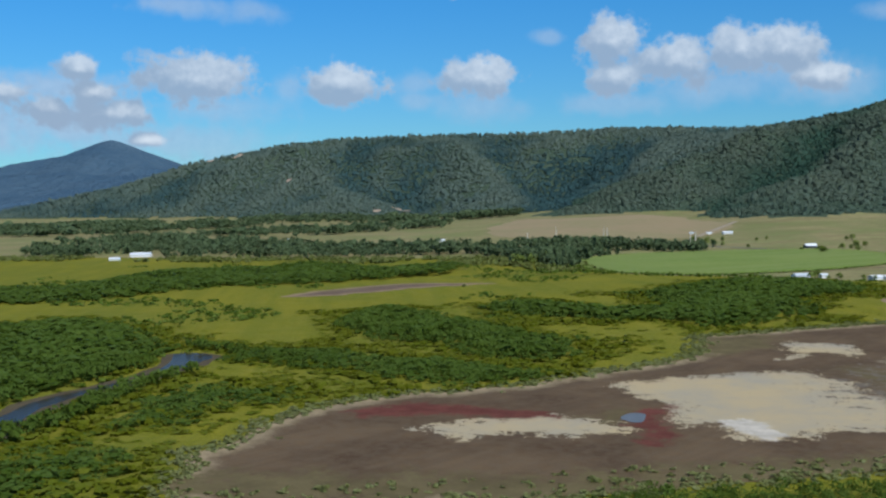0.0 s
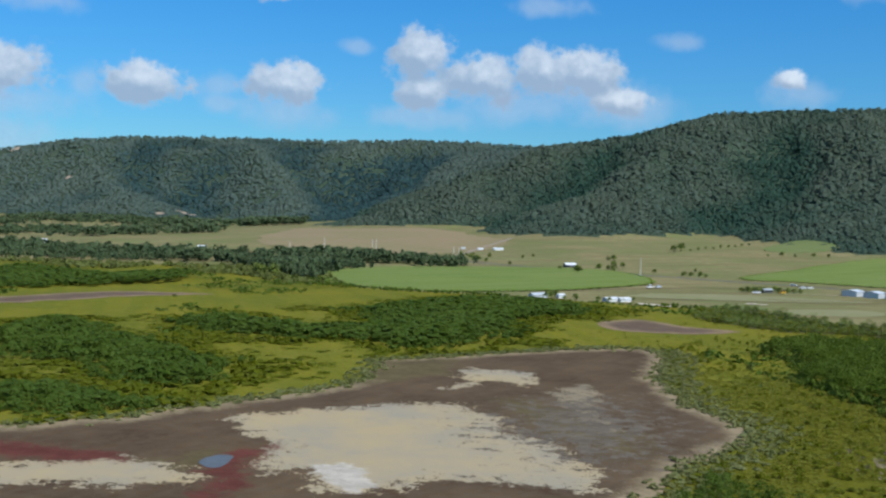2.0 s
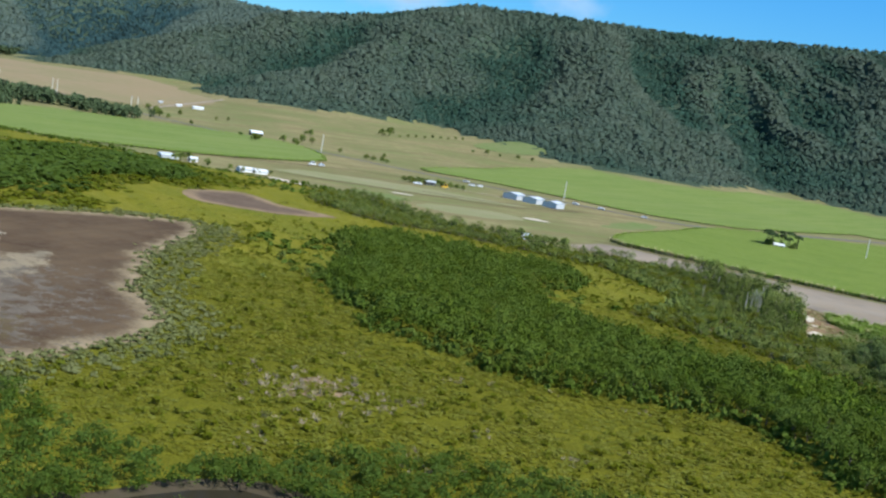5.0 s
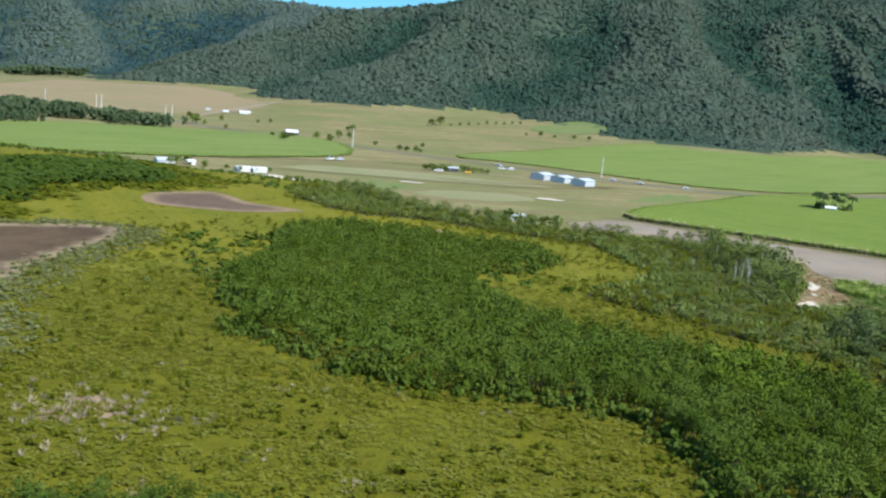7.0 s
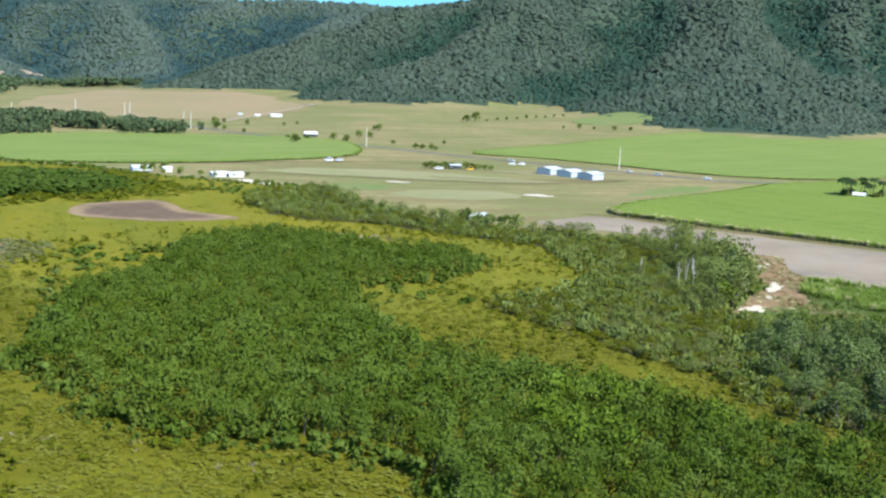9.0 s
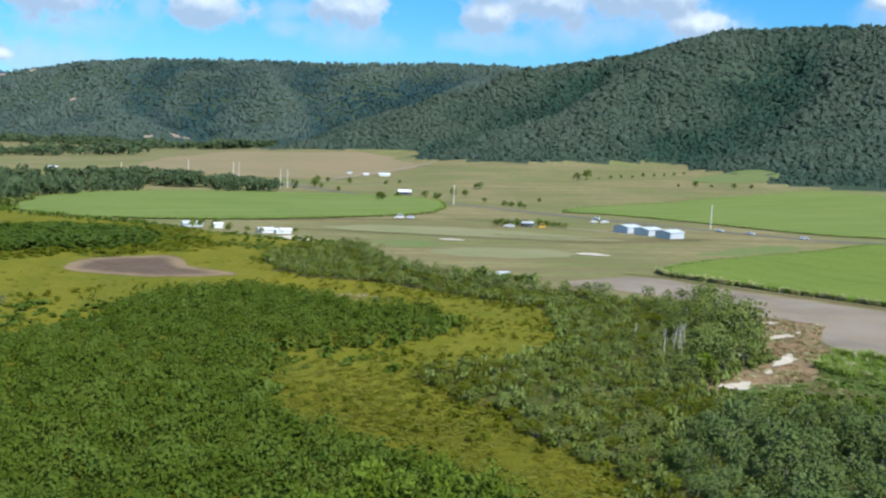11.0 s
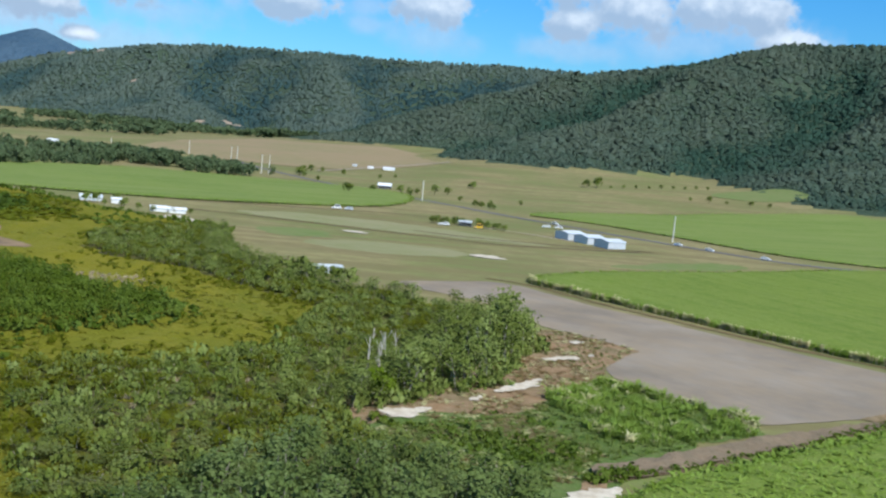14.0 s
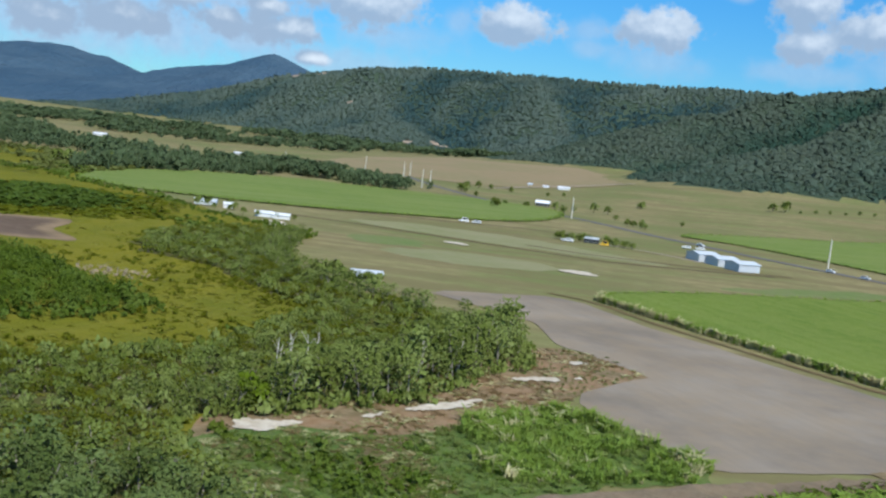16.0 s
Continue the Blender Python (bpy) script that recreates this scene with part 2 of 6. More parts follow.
M_TYRE = plain("tyre_rubber", (.03, .03, .03), .8)
M_YELLOW_PAINT = plain("yellow_paint", (.75, .45, .02), .4)
M_POLE = plain("pale_pole", (.72, .68, .58), .8)
M_PALM = leaves("palm_fronds", (.035, .060, .02), (.05, .075, .025), (.07, .09, .04), tint=.3, glow_through=.2)
M_ROCK = surface("pale_rock", ((.36, .28, .20), (.42, .35, .27), (.28, .2, .15)), 0.03, 0.2, bump=1.5, bump_scale=.1)



# ---- ground plan ----
def smoothstep(a, b, x):
    t = np.clip((x - a) / (b - a), 0, 1)
    return t * t * (3 - 2 * t)


def signed(poly, x, y):
    """Distance from the outline, negative inside."""
    p = np.asarray(poly, float)
    q = np.roll(p, -1, 0)
    best = np.full(x.shape, 1e18)
    inside = np.zeros(x.shape, bool)
    for (ax, ay), (bx, by) in zip(p, q):
        dx, dy = bx - ax, by - ay
        t = np.clip(((x - ax) * dx + (y - ay) * dy) / (dx * dx + dy * dy + 1e-12), 0, 1)
        best = np.minimum(best, (x - ax - t * dx) ** 2 + (y - ay - t * dy) ** 2)
        if ay != by:
            inside ^= ((ay > y) != (by > y)) & (x < (bx - ax) * (y - ay) / (by - ay) + ax)
    return np.where(inside, -1, 1) * np.sqrt(best)


def wavy(poly, step=4.0, amount=1.2, size=14.0, seed=0, cuts=2):
    """The outline rounded and worn: corners cut, then pushed about by noise."""
    p = [Vector((x, y, 0)) for x, y in poly]
    for _ in range(cuts):
        p = [v for a, b in zip(p, p[1:] + p[:1]) for v in (a.lerp(b, .25), a.lerp(b, .75))]
    out_ = []
    for a, b in zip(p, p[1:] + p[:1]):
        k = max(1, int((b - a).length / step))
        out_ += [a.lerp(b, i / k) for i in range(k)]
    res = []
    for v in out_:
        q = Vector((v.x / size, v.y / size, seed))
        res.append((v.x + amount * (noise.noise(q) + .5 * noise.noise(q * 3.1)) * 2, v.y + amount * (noise.noise(q + Vector((31, 7, 0))) + .5 * noise.noise(q * 3.1 + Vector((9, 3, 0)))) * 2))
    return res


def fractal(x, y, size, octaves=4, seed=0.0, ridged=False):
    """Value noise over arrays."""
    rng = np.random.RandomState(int(seed * 10) + 5)
    table = rng.rand(256, 256)
    total, amp, norm = np.zeros(np.shape(x)), 1.0, 0.0
    for _ in range(octaves):
        u, v = x / size + 71.3, y / size + 37.9
        i, j = np.floor(u).astype(int), np.floor(v).astype(int)
        fu, fv = u - i, v - j
        fu, fv = fu * fu * (3 - 2 * fu), fv * fv * (3 - 2 * fv)
        g = lambda a, b: table[a % 256, b % 256]
        val = (g(i, j) * (1 - fu) + g(i + 1, j) * fu) * (1 - fv) + (g(i, j + 1) * (1 - fu) + g(i + 1, j + 1) * fu) * fv
        total += amp * (1 - np.abs(2 * val - 1) if ridged else val)
        norm += amp
        amp, size = amp * .5, size * .5
    return total / norm


# crests: x, y, height; and the reach of their slopes
RIDGES = [
    ([(1900, 1800, 330), (1350, 1850, 310), (950, 1900, 264), (600, 1940, 233), (330, 1930, 220), (188, 1922, 212), (131, 1930, 196), (43, 1950, 170), (-91, 1990, 150), (-190, 2300, 148), (-300, 2720, 180)], 620),
    ([(20, 1930, 140), (-120, 1850, 122), (-260, 1720, 72), (-380, 1590, 12)], 330),
    ([(150, 1860, 170), (70, 1720, 128), (-20, 1560, 68), (-100, 1430, 18)], 330),
    ([(420, 1860, 195), (390, 1650, 125), (340, 1420, 50), (310, 1270, 12)], 480),
    ([(880, 1820, 225), (830, 1600, 150), (760, 1350, 62), (720, 1230, 12)], 500),
    ([(1330, 1760, 250), (1250, 1500, 160), (1150, 1260, 20)], 420),
    ([(-1950, 2230, 10), (-1700, 2380, 70), (-1500, 2490, 140), (-1310, 2540, 178), (-1159, 2596, 196), (-873, 2681, 204), (-600, 2720, 202), (-439, 2753, 200), (-308, 2760, 188), (0, 2850, 190), (500, 2900, 210)], 500),
    ([(-1280, 2500, 150), (-1130, 2330, 105), (-1000, 2180, 50), (-920, 2080, 10)], 360),
    ([(-870, 2620, 175), (-760, 2400, 110), (-640, 2180, 42), (-560, 2040, 10)], 340),
    ([(-470, 2680, 165), (-440, 2450, 105), (-400, 2200, 40)], 260),
]


def ridge_height(x, y, ridges):
    total = np.zeros(np.shape(x))
    for crest, reach in ridges:
        best = np.zeros(np.shape(x))
        for (ax, ay, ah), (bx, by, bh) in zip(crest, crest[1:]):
            dx, dy = bx - ax, by - ay
            t = np.clip(((x - ax) * dx + (y - ay) * dy) / (dx * dx + dy * dy), 0, 1)
            r = np.hypot(x - ax - t * dx, y - ay - t * dy)
            h = ah + (bh - ah) * t
            s = np.clip(1 - r / (reach * (0.35 + 0.65 * h / max(c[2] for c in crest))), 0, 1)
            best = np.maximum(best, h * (s ** 1.25) * (1.25 - .25 * s))
        total += (best / 100) ** 10
    return 100 * total ** .1


def crest_share(x, y):
    """1 on the two main crests, 0 at the end of their slopes."""
    best = np.zeros(np.shape(x))
    for crest, reach in (RIDGES[0], RIDGES[6]):
        for (ax, ay, ah), (bx, by, bh) in zip(crest, crest[1:]):
            dx, dy = bx - ax, by - ay
            t = np.clip(((x - ax) * dx + (y - ay) * dy) / (dx * dx + dy * dy), 0, 1)
            best = np.maximum(best, 1 - np.hypot(x - ax - t * dx, y - ay - t * dy) / reach)
    return best


def rise(x, y):
    """The plain: the marsh lies level, the fields a little lower, then the ground slopes up to the foot of the hills."""
    low = smoothstep(480, 600, y) * (2.2 - 1.1 * smoothstep(-40, 60, x))
    return .042 * np.clip(y - 950 - 130 * smoothstep(-80, -220, x), 0, 480) * smoothstep(-760, -260, x) - low


def height(x, y):
    x, y = np.asarray(x, float), np.asarray(y, float)
    h = ridge_height(x, y, RIDGES)
    # gullies run down the slopes, closer together on the near hill than on the long ridge
    side = x + 150 * (fractal(x, y, 330, 2, 2) - .5)
    near = fractal(side, y * .30, 118, 3, 1, True)
    back = fractal(side, y * .32, 210, 3, 9, True)
    g = near - .60 + (1.35 * (back - .60) - near + .60) * smoothstep(1950, 2150, y)
    h = h * (1 + .48 * np.maximum(g, -.42) * smoothstep(6, 70, h) * (1 - smoothstep(.70, .96, crest_share(x, y))))
    return rise(x, y) + h * .975


def sheet(name, xs, ys, zfun, material):
    gx, gy = np.meshgrid(xs, ys)
    z = zfun(gx, gy)
    co = np.stack([gx, gy, z], -1).reshape(-1, 3)
    nx, ny = len(xs), len(ys)
    i = (np.arange(ny - 1)[:, None] * nx + np.arange(nx - 1)).ravel()
    return raw_mesh(name, co, np.stack([i, i + 1, i + nx + 1, i + nx], -1), material, smooth=True)


def raw_mesh(name, co, quads, materials, smooth=False, index=None, attrs=None):
    """One mesh out of arrays of corners and of quads."""
    me = bpy.data.meshes.new(name)
    me.vertices.add(len(co))
    me.vertices.foreach_set("co", np.ascontiguousarray(co, np.float32).ravel())
    me.loops.add(quads.size)
    me.loops.foreach_set("vertex_index", np.ascontiguousarray(quads, np.int32).ravel())
    me.polygons.add(len(quads))
    me.polygons.foreach_set("loop_start", np.arange(0, quads.size, quads.shape[1], dtype=np.int32))
    for m in materials if isinstance(materials, (list, tuple)) else [materials]:
        me.materials.append(m)
    if index is not None:
        me.polygons.foreach_set("material_index", np.ascontiguousarray(index, np.int32))
    me.polygons.foreach_set("use_smooth", np.full(len(quads), smooth))
    for key, values in (attrs or {}).items():
        me.attributes.new(key, "FLOAT", "POINT").data.foreach_set("value", np.ascontiguousarray(values, np.float32))
    me.update(calc_edges=True)
    return new(name, me)


def patch(name, outline, step, lift, material, label, category, zfun=None, masks=None, kind="structure", thick=0.0):
    """A piece of ground in the shape of an outline: a grid whose rim is drawn to the outline. masks: name -> outlines, or a rule of x and y."""
    p = np.asarray(outline)
    x0, y0 = p.min(0) - step
    x1, y1 = p.max(0) + step
    xs, ys = np.arange(x0, x1 + step, step), np.arange(y0, y1 + step, step)
    gx, gy = np.meshgrid(xs, ys)
    s = signed(outline, gx, gy)
    cell = (s[:-1, :-1] + s[1:, :-1] + s[:-1, 1:] + s[1:, 1:]) / 4 < 0
    nx = len(xs)
    jj, ii = np.nonzero(cell)
    i = jj * nx + ii
    quads = np.stack([i, i + 1, i + nx + 1, i + nx], -1)
    count = np.zeros(gx.size, int)
    np.add.at(count, quads.ravel(), 1)
    fx, fy, fs = gx.ravel().copy(), gy.ravel().copy(), s.ravel()
    rim = np.nonzero((count > 0) & (count < 4))[0]
    q = np.roll(p, -1, 0)
    for k in rim:
        dxy = q - p
        t = np.clip(((fx[k] - p[:, 0]) * dxy[:, 0] + (fy[k] - p[:, 1]) * dxy[:, 1]) / ((dxy ** 2).sum(1) + 1e-9), 0, 1)
        near = p + dxy * t[:, None]
        b = ((near - (fx[k], fy[k])) ** 2).sum(1).argmin()
        fx[k], fy[k] = near[b]
    z = lift + (zfun(fx, fy) if zfun else rise(fx, fy))
    if thick:
        z[rim] -= thick
    keep = np.nonzero(count)[0]
    remap = np.zeros(gx.size, int)
    remap[keep] = np.arange(len(keep))
    attrs = {}
    for key, outs in (masks or {}).items():
        if callable(outs):
            attrs[key] = outs(fx[keep], fy[keep])
        elif outs == "rim":
            attrs[key] = -signed(outline, fx[keep], fy[keep]) - 5.2
        else:
            attrs[key] = np.min([signed(o, fx[keep], fy[keep]) for o in outs], 0)
    ob = raw_mesh(name, np.stack([fx, fy, z], -1)[keep], remap[quads], material, smooth=True, attrs=attrs)
    return tagged(ob, label, category, kind=kind)


MUD = [(-288, 43), (-291, 64), (-294, 89), (-293, 111), (-285, 134), (-272, 148), (-258, 155), (-244, 166), (-230, 181), (-215, 200), (-199, 220), (-192, 239), (-196, 274), (-181, 288), (-160, 303), (-134, 323), (-111, 336), (-94, 338),
       (-95, 303), (-102, 262), (-99, 215), (-91, 201), (-87, 183), (-90, 171), (-99, 163), (-110, 146), (-118, 122), (-125, 108), (-150, 90), (-183, 75), (-215, 58), (-250, 40), (-275, 32)]
PALE = [(-216, 175), (-201, 188), (-180, 200), (-164, 207), (-150, 188), (-145, 168), (-139, 167), (-133, 147), (-126, 138), (-129, 128), (-125, 120), (-144, 124), (-160, 126), (-173, 112), (-182, 112), (-187, 128), (-191, 123), (-198, 127), (-196, 144), (-211, 163)]
PALE_LOW = [(-255, 109), (-249, 118), (-236, 125), (-225, 130), (-215, 127), (-206, 119), (-207, 112), (-219, 108), (-233, 108), (-241, 101)]
PALE_TOP = [(-168.6, 228.9), (-161.2, 245.3), (-165.8, 265.4), (-159.5, 269.7), (-142.7, 264.7), (-140.7, 249.4), (-143.7, 237.7), (-155, 247.2), (-162, 232)]
PALE_EAST = [(-136.8, 228.7), (-130.4, 239.6), (-125.9, 245.7), (-122.4, 232.6), (-124.8, 211.1), (-123.4, 189.8), (-119.9, 178), (-125, 176.9), (-128.7, 188.7), (-131, 205.7)]
RED_RING = [(-278, 125), (-268, 137), (-258, 139), (-244, 135), (-227, 133), (-224, 127), (-238, 124), (-253, 126), (-272, 120)]
RED_POOL = [(-206, 141), (-197, 146), (-201, 129), (-196, 115), (-198, 101), (-203, 104), (-201, 113), (-208, 124)]
WHITE_CRUST = [(-187, 131), (-180, 134), (-175, 128), (-172, 116), (-175, 111), (-181, 119)]
POOL = [(-210, 130), (-208, 136), (-204, 136), (-203, 126), (-207, 124)]
GREY_CRUST = [(-128, 150), (-118, 168), (-113, 190), (-122, 215), (-135, 215), (-145, 172)]
OLIVE_COVER = [[(-199, 225), (-194, 275), (-172, 285), (-165, 262), (-182, 240)], [(-150, 215), (-130, 205), (-116, 165), (-124, 150), (-142, 185)], [(-220, 126), (-206, 144), (-198, 140), (-212, 122)], [(-290, 44), (-292, 60), (-220, 72), (-130, 112), (-124, 106), (-200, 55)]]
MUD_POND = [(-115, 415), (-108, 435), (-94, 448), (-79, 442), (-74, 423), (-54, 417), (-45, 409), (-69, 394), (-92, 392), (-106, 399)]
MUD_STRIP = [(-416, 400), (-406, 440), (-374, 487), (-343, 501), (-301, 498), (-343, 475), (-371, 434), (-393, 406)]
CREEK = [(-338, 40), (-358, 80), (-364, 105), (-366, 122), (-361, 145), (-357, 165), (-360, 185), (-372, 208), (-364, 212), (-352, 206), (-353, 190), (-353, 170), (-356, 146), (-360, 122), (-355, 100), (-346, 72)]
CREEK_NEAR = [(-110, 70), (-96, 84), (-88, 91), (-83, 95), (-77, 99), (-72, 102), (-66, 103), (-60, 98), (-64, 93), (-76, 91), (-84, 85), (-100, 66)]
MARSH = [(-1500, -900), (320, -900), (270, 100), (160, 200), (138, 250), (125, 272), (100, 284), (108, 308), (117, 331), (118, 377), (101, 407), (76, 412), (52, 417), (20, 433), (4, 448), (-23, 490.4), (-35.9, 523.9), (-77.1, 537.3), (-124.7, 560.3), (-177.9, 585.5), (-214.4, 589), (-266.6, 610.3), (-287.4, 685.1), (-344.6, 768.3), (-438.2, 747.5), (-583.7, 747.5), (-833.2, 752.7), (-1560.9, 768.3)]
PLOUGH = [(54, 441), (64, 453), (82, 472), (93, 470), (116, 451), (141, 437), (163, 424), (184, 412), (215, 398), (203, 372), (187, 352), (166, 332), (150, 342), (135, 354), (133, 361), (136, 380), (137.2, 386), (138, 388), (136.5, 388.5), (131, 392), (123, 397), (112, 402), (97, 424), (81, 431)]
CANE_WEST = [(-271, 614.2), (-309.6, 723.7), (-267.9, 810.3), (-198, 850), (-137.4, 881.3), (-89.4, 883.4), (-61.3, 852.1), (-44.6, 763.4), (-59.2, 712.3), (-93.6, 669.5), (-113.4, 644.4), (-145.8, 618.3), (-182.3, 599.6), (-214.5, 593.1)]
CANE_NORTH = [(14.3, 798.5), (62.6, 898.5), (154.4, 1041.3), (266.6, 1163.7), (429.8, 1199.4), (654.3, 1189.2), (919.5, 1143.3), (1021.5, 1020.9), (715.5, 816.9), (467.6, 924), (307.4, 771), (236, 721), (176.8, 720), (125.8, 757.7), (70.7, 792.4)]
CANE_EAST = [(89, 484), (98.2, 515), (121.1, 555.1), (152.2, 596), (180.8, 636.9), (203.2, 672.6), (254.2, 718.4), (335.8, 749), (458.1, 815.3), (570.3, 774.5), (426.3, 568.8), (330, 470), (240, 405), (215, 408), (184, 424), (161, 438), (138, 452), (110, 470)]
CANE_WEEDY = [(126, 322), (128, 332), (132, 345), (138, 347), (147, 342), (155, 337), (166, 332), (166, 323), (160, 318), (151, 308), (144, 300), (136, 311)]
CANE_NEAR = [(144, 268), (152, 285), (168, 309), (182, 331), (206, 360), (240, 395), (300, 360), (280, 250), (200, 200), (160, 215), (146, 245)]
BARE = [(116, 401), (131, 393), (138, 389), (138.6, 387.6), (137, 381), (133, 358), (131, 335), (125, 308), (140, 298), (143, 286), (133, 270), (120, 275), (100, 290), (96, 305), (105, 309), (107, 327), (110, 364), (108, 392)]
SANDS = [[(116.7, 323), (118.4, 329.4), (121.2, 338.5), (122.9, 340.6), (122.5, 331.7), (118.9, 324.7)], [(119.3, 360.4), (122.2, 365.8), (124.9, 369.4), (127.5, 365.8), (124.3, 363.6), (120.4, 359.1)], [(103.5, 296.5), (103.1, 299.6), (106.7, 301.1), (110.4, 306.6), (109.8, 300.4), (107.3, 293.7)], [(139, 270), (144, 279), (147, 277), (143, 269)],
         [(114.3, 313.1), (114.3, 316.5), (115.6, 319.6), (116.1, 315.3)], [(121.4, 383.6), (121.9, 387.8), (124.4, 387.9), (122.6, 382.8)], [(127.4, 372.1), (128.8, 373.2), (129.4, 371)], [(131.4, 370.9), (132.9, 371.5), (133.2, 369.2)], [(54.7, 540.7), (60.4, 552.1), (71.8, 542.9), (64.9, 537.2)], [(-15.1, 583.2), (-8.8, 589.3), (0.3, 581.1), (-6.1, 578.5)], [(-82.2, 544), (-77.9, 558.6), (-60.7, 536.1), (-66.1, 530.9)]]
CLEARING = [(118, 1185), (135, 1245), (175, 1290), (205, 1275), (225, 1235), (200, 1185), (150, 1165)]
TAN = [(-470, 1150), (-500, 1450), (-400, 1580), (-290, 1480), (-170, 1330), (-180, 1150), (-260, 1060), (-360, 1060)]

xs = np.unique(np.concatenate([np.arange(-4950, -2000, 150), np.arange(-2000, 1700, 18), np.arange(1700, 5000, 150)]))
ys = np.unique(np.concatenate([np.arange(-4000, 470, 350), np.arange(470, 620, 12), np.arange(620, 900, 40), np.arange(900, 3060, 18), np.arange(3060, 4400, 150)]))
ground = sheet("ground", xs, ys, height, [M_PASTURE, M_HILL_GROUND])
c3 = np.empty(len(ground.data.polygons) * 3)
ground.data.polygons.foreach_get("center", c3)
c3 = c3.reshape(-1, 3)
ground.data.polygons.foreach_set("material_index", ((c3[:, 2] - rise(c3[:, 0], c3[:, 1])) > 2.5).astype(np.int32))
tagged(ground, "dry grazing plain that rises into forested hills", "ground", kind="structure")

FAR_RIDGES = [([(-2230, 4060, 50), (-2390, 3990, 165), (-2480, 3945, 212), (-2540, 3918, 246), (-2595, 3888, 284), (-2640, 3860, 270), (-2710, 3806, 224), (-2790, 3750, 212), (-2870, 3700, 192), (-2990, 3640, 150), (-3200, 3450, 50)], 760),
              ([(-2560, 3300, 90), (-2740, 3225, 132), (-2830, 3150, 172), (-2905, 3090, 198), (-2965, 3045, 204), (-3040, 2990, 200), (-3110, 2935, 186), (-3200, 2870, 180), (-3420, 2690, 120), (-3650, 2510, 50)], 700),
              ([(-1400, 3080, 60), (-1780, 2990, 98), (-2050, 2920, 116), (-2300, 2830, 112), (-2550, 2690, 98), (-2850, 2500, 70)], 620)]


def far_height(x, y):
    h = ridge_height(x, y, FAR_RIDGES)
    g = fractal(x + 120 * (fractal(x, y, 300, 2, 4) - .5), y, 300, 5, 3, True) - .62
    return h * (1 + .55 * g * (1 - .88 * smoothstep(100, 205, h))) - 6


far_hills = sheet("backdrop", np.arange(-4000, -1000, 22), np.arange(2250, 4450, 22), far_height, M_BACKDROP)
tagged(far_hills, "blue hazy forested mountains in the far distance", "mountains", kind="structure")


# ---- cloud bank in the far sky ----
# azimuth to the left of +y, elevation, half width, half height, in degrees, seen from the middle of the flight
WHITE_CLOUDS = [(29.5, 5.7, 2.6, 1.15), (34.6, 5, 1.1, 0.55), (33.6, 4, 1.7, 0.65), (22, 5.6, 1.75, 0.85), (15, 5.85, 1.6, 0.9), (7.9, 7.6, 1.3, 1.1), (7.7, 5.8, 1.3, 0.75), (4.5, 6.55, 1.8, 1), (1.3, 7, 1.5, 1), (-0.9, 7, 1.6, 0.95), (-2.6, 5.5, 1.2, 0.65), (35.3, 6.2, 0.9, 0.5), (-11.3, 6.7, 0.6, 0.5), (36.9, 4.2, 1.5, 0.7), (41.4, 3.7, 1.7, 0.85), (45.3, 3.2, 1.6, 0.8), (32.1, 2.7, 0.8, 0.35), (39, 4.9, 1.2, 0.5), (43.5, 4.6, 1.4, 0.5), (15.2, 11.0, 1.5, 0.65)]
GREY_CLOUDS = [(-15, 11.4, 2.0, 0.7), (-21.8, 10.9, 2.8, 1.3), (28.3, 4.4, 2.6, 0.7), (35.8, 3.8, 3.2, 1), (15, 4.5, 1.9, 0.65), (7.3, 4.4, 2.6, 0.5), (2.8, 5.2, 2.8, 0.7), (-3.1, 5, 2.2, 0.7), (-1.2, 5.8, 2.2, 0.9), (30.3, 2.6, 3.6, 0.8), (-11.6, 6, 1.2, 0.6), (24.9, 5.3, 0.7, 0.7), (18.1, 4.7, 0.8, 0.4), (26.6, 9.3, 1.3, 0.5), (30.3, 9.4, 1.8, 0.4), (11.2, 7.9, 0.7, 0.3), (1.1, 10.3, 1.5, 0.4), (39.5, 3.4, 4.5, 1.1), (44.5, 3.2, 4.5, 1.3), (48, 3.6, 3, 1.4), (-5.6, 8.6, 1, 0.35), (18.3, 5.6, 1, 0.5), (42, 4.4, 4, 0.8), (36, 5.2, 3, 0.7)]
CLOUD_EYE, CLOUD_FAR = (7, 17, 53), 4850
M_CLOUD = bpy.data.materials.new("cumulus")
M_CLOUD.use_nodes = True
N = Nodes(M_CLOUD.node_tree)
v_ = N.add("ShaderNodeVectorMath", {0: N.add("ShaderNodeNewGeometry").outputs["Position"], 1: CLOUD_EYE}, operation="SUBTRACT").outputs[0]
xyz = N.add("ShaderNodeSeparateXYZ", {0: v_})
az = N.math("MULTIPLY", N.math("ARCTAN2", N.math("MULTIPLY", xyz.outputs[0], -1.0), xyz.outputs[1]), 57.29578)
el = N.math("MULTIPLY", N.math("ARCTANGENT", N.math("DIVIDE", xyz.outputs[2], float(CLOUD_FAR))), 57.29578)
flat = N.add("ShaderNodeCombineXYZ", {0: az, 1: el, 2: 0.0}).outputs[0]
n1 = N.noise(flat, 0.75, 3.0, 0.5)
n2 = N.noise(flat, 2.0, 2.0, 0.5)
n3 = N.noise(flat, 0.33, 3.0, 0.55)
wob = N.math("ADD", N.math("MULTIPLY", N.math("SUBTRACT", n1, 0.5), 1.25), N.math("ADD", N.math("MULTIPLY", N.math("SUBTRACT", n2, 0.5), 0.3), N.math("MULTIPLY", N.math("SUBTRACT", n3, 0.5), 0.8)))


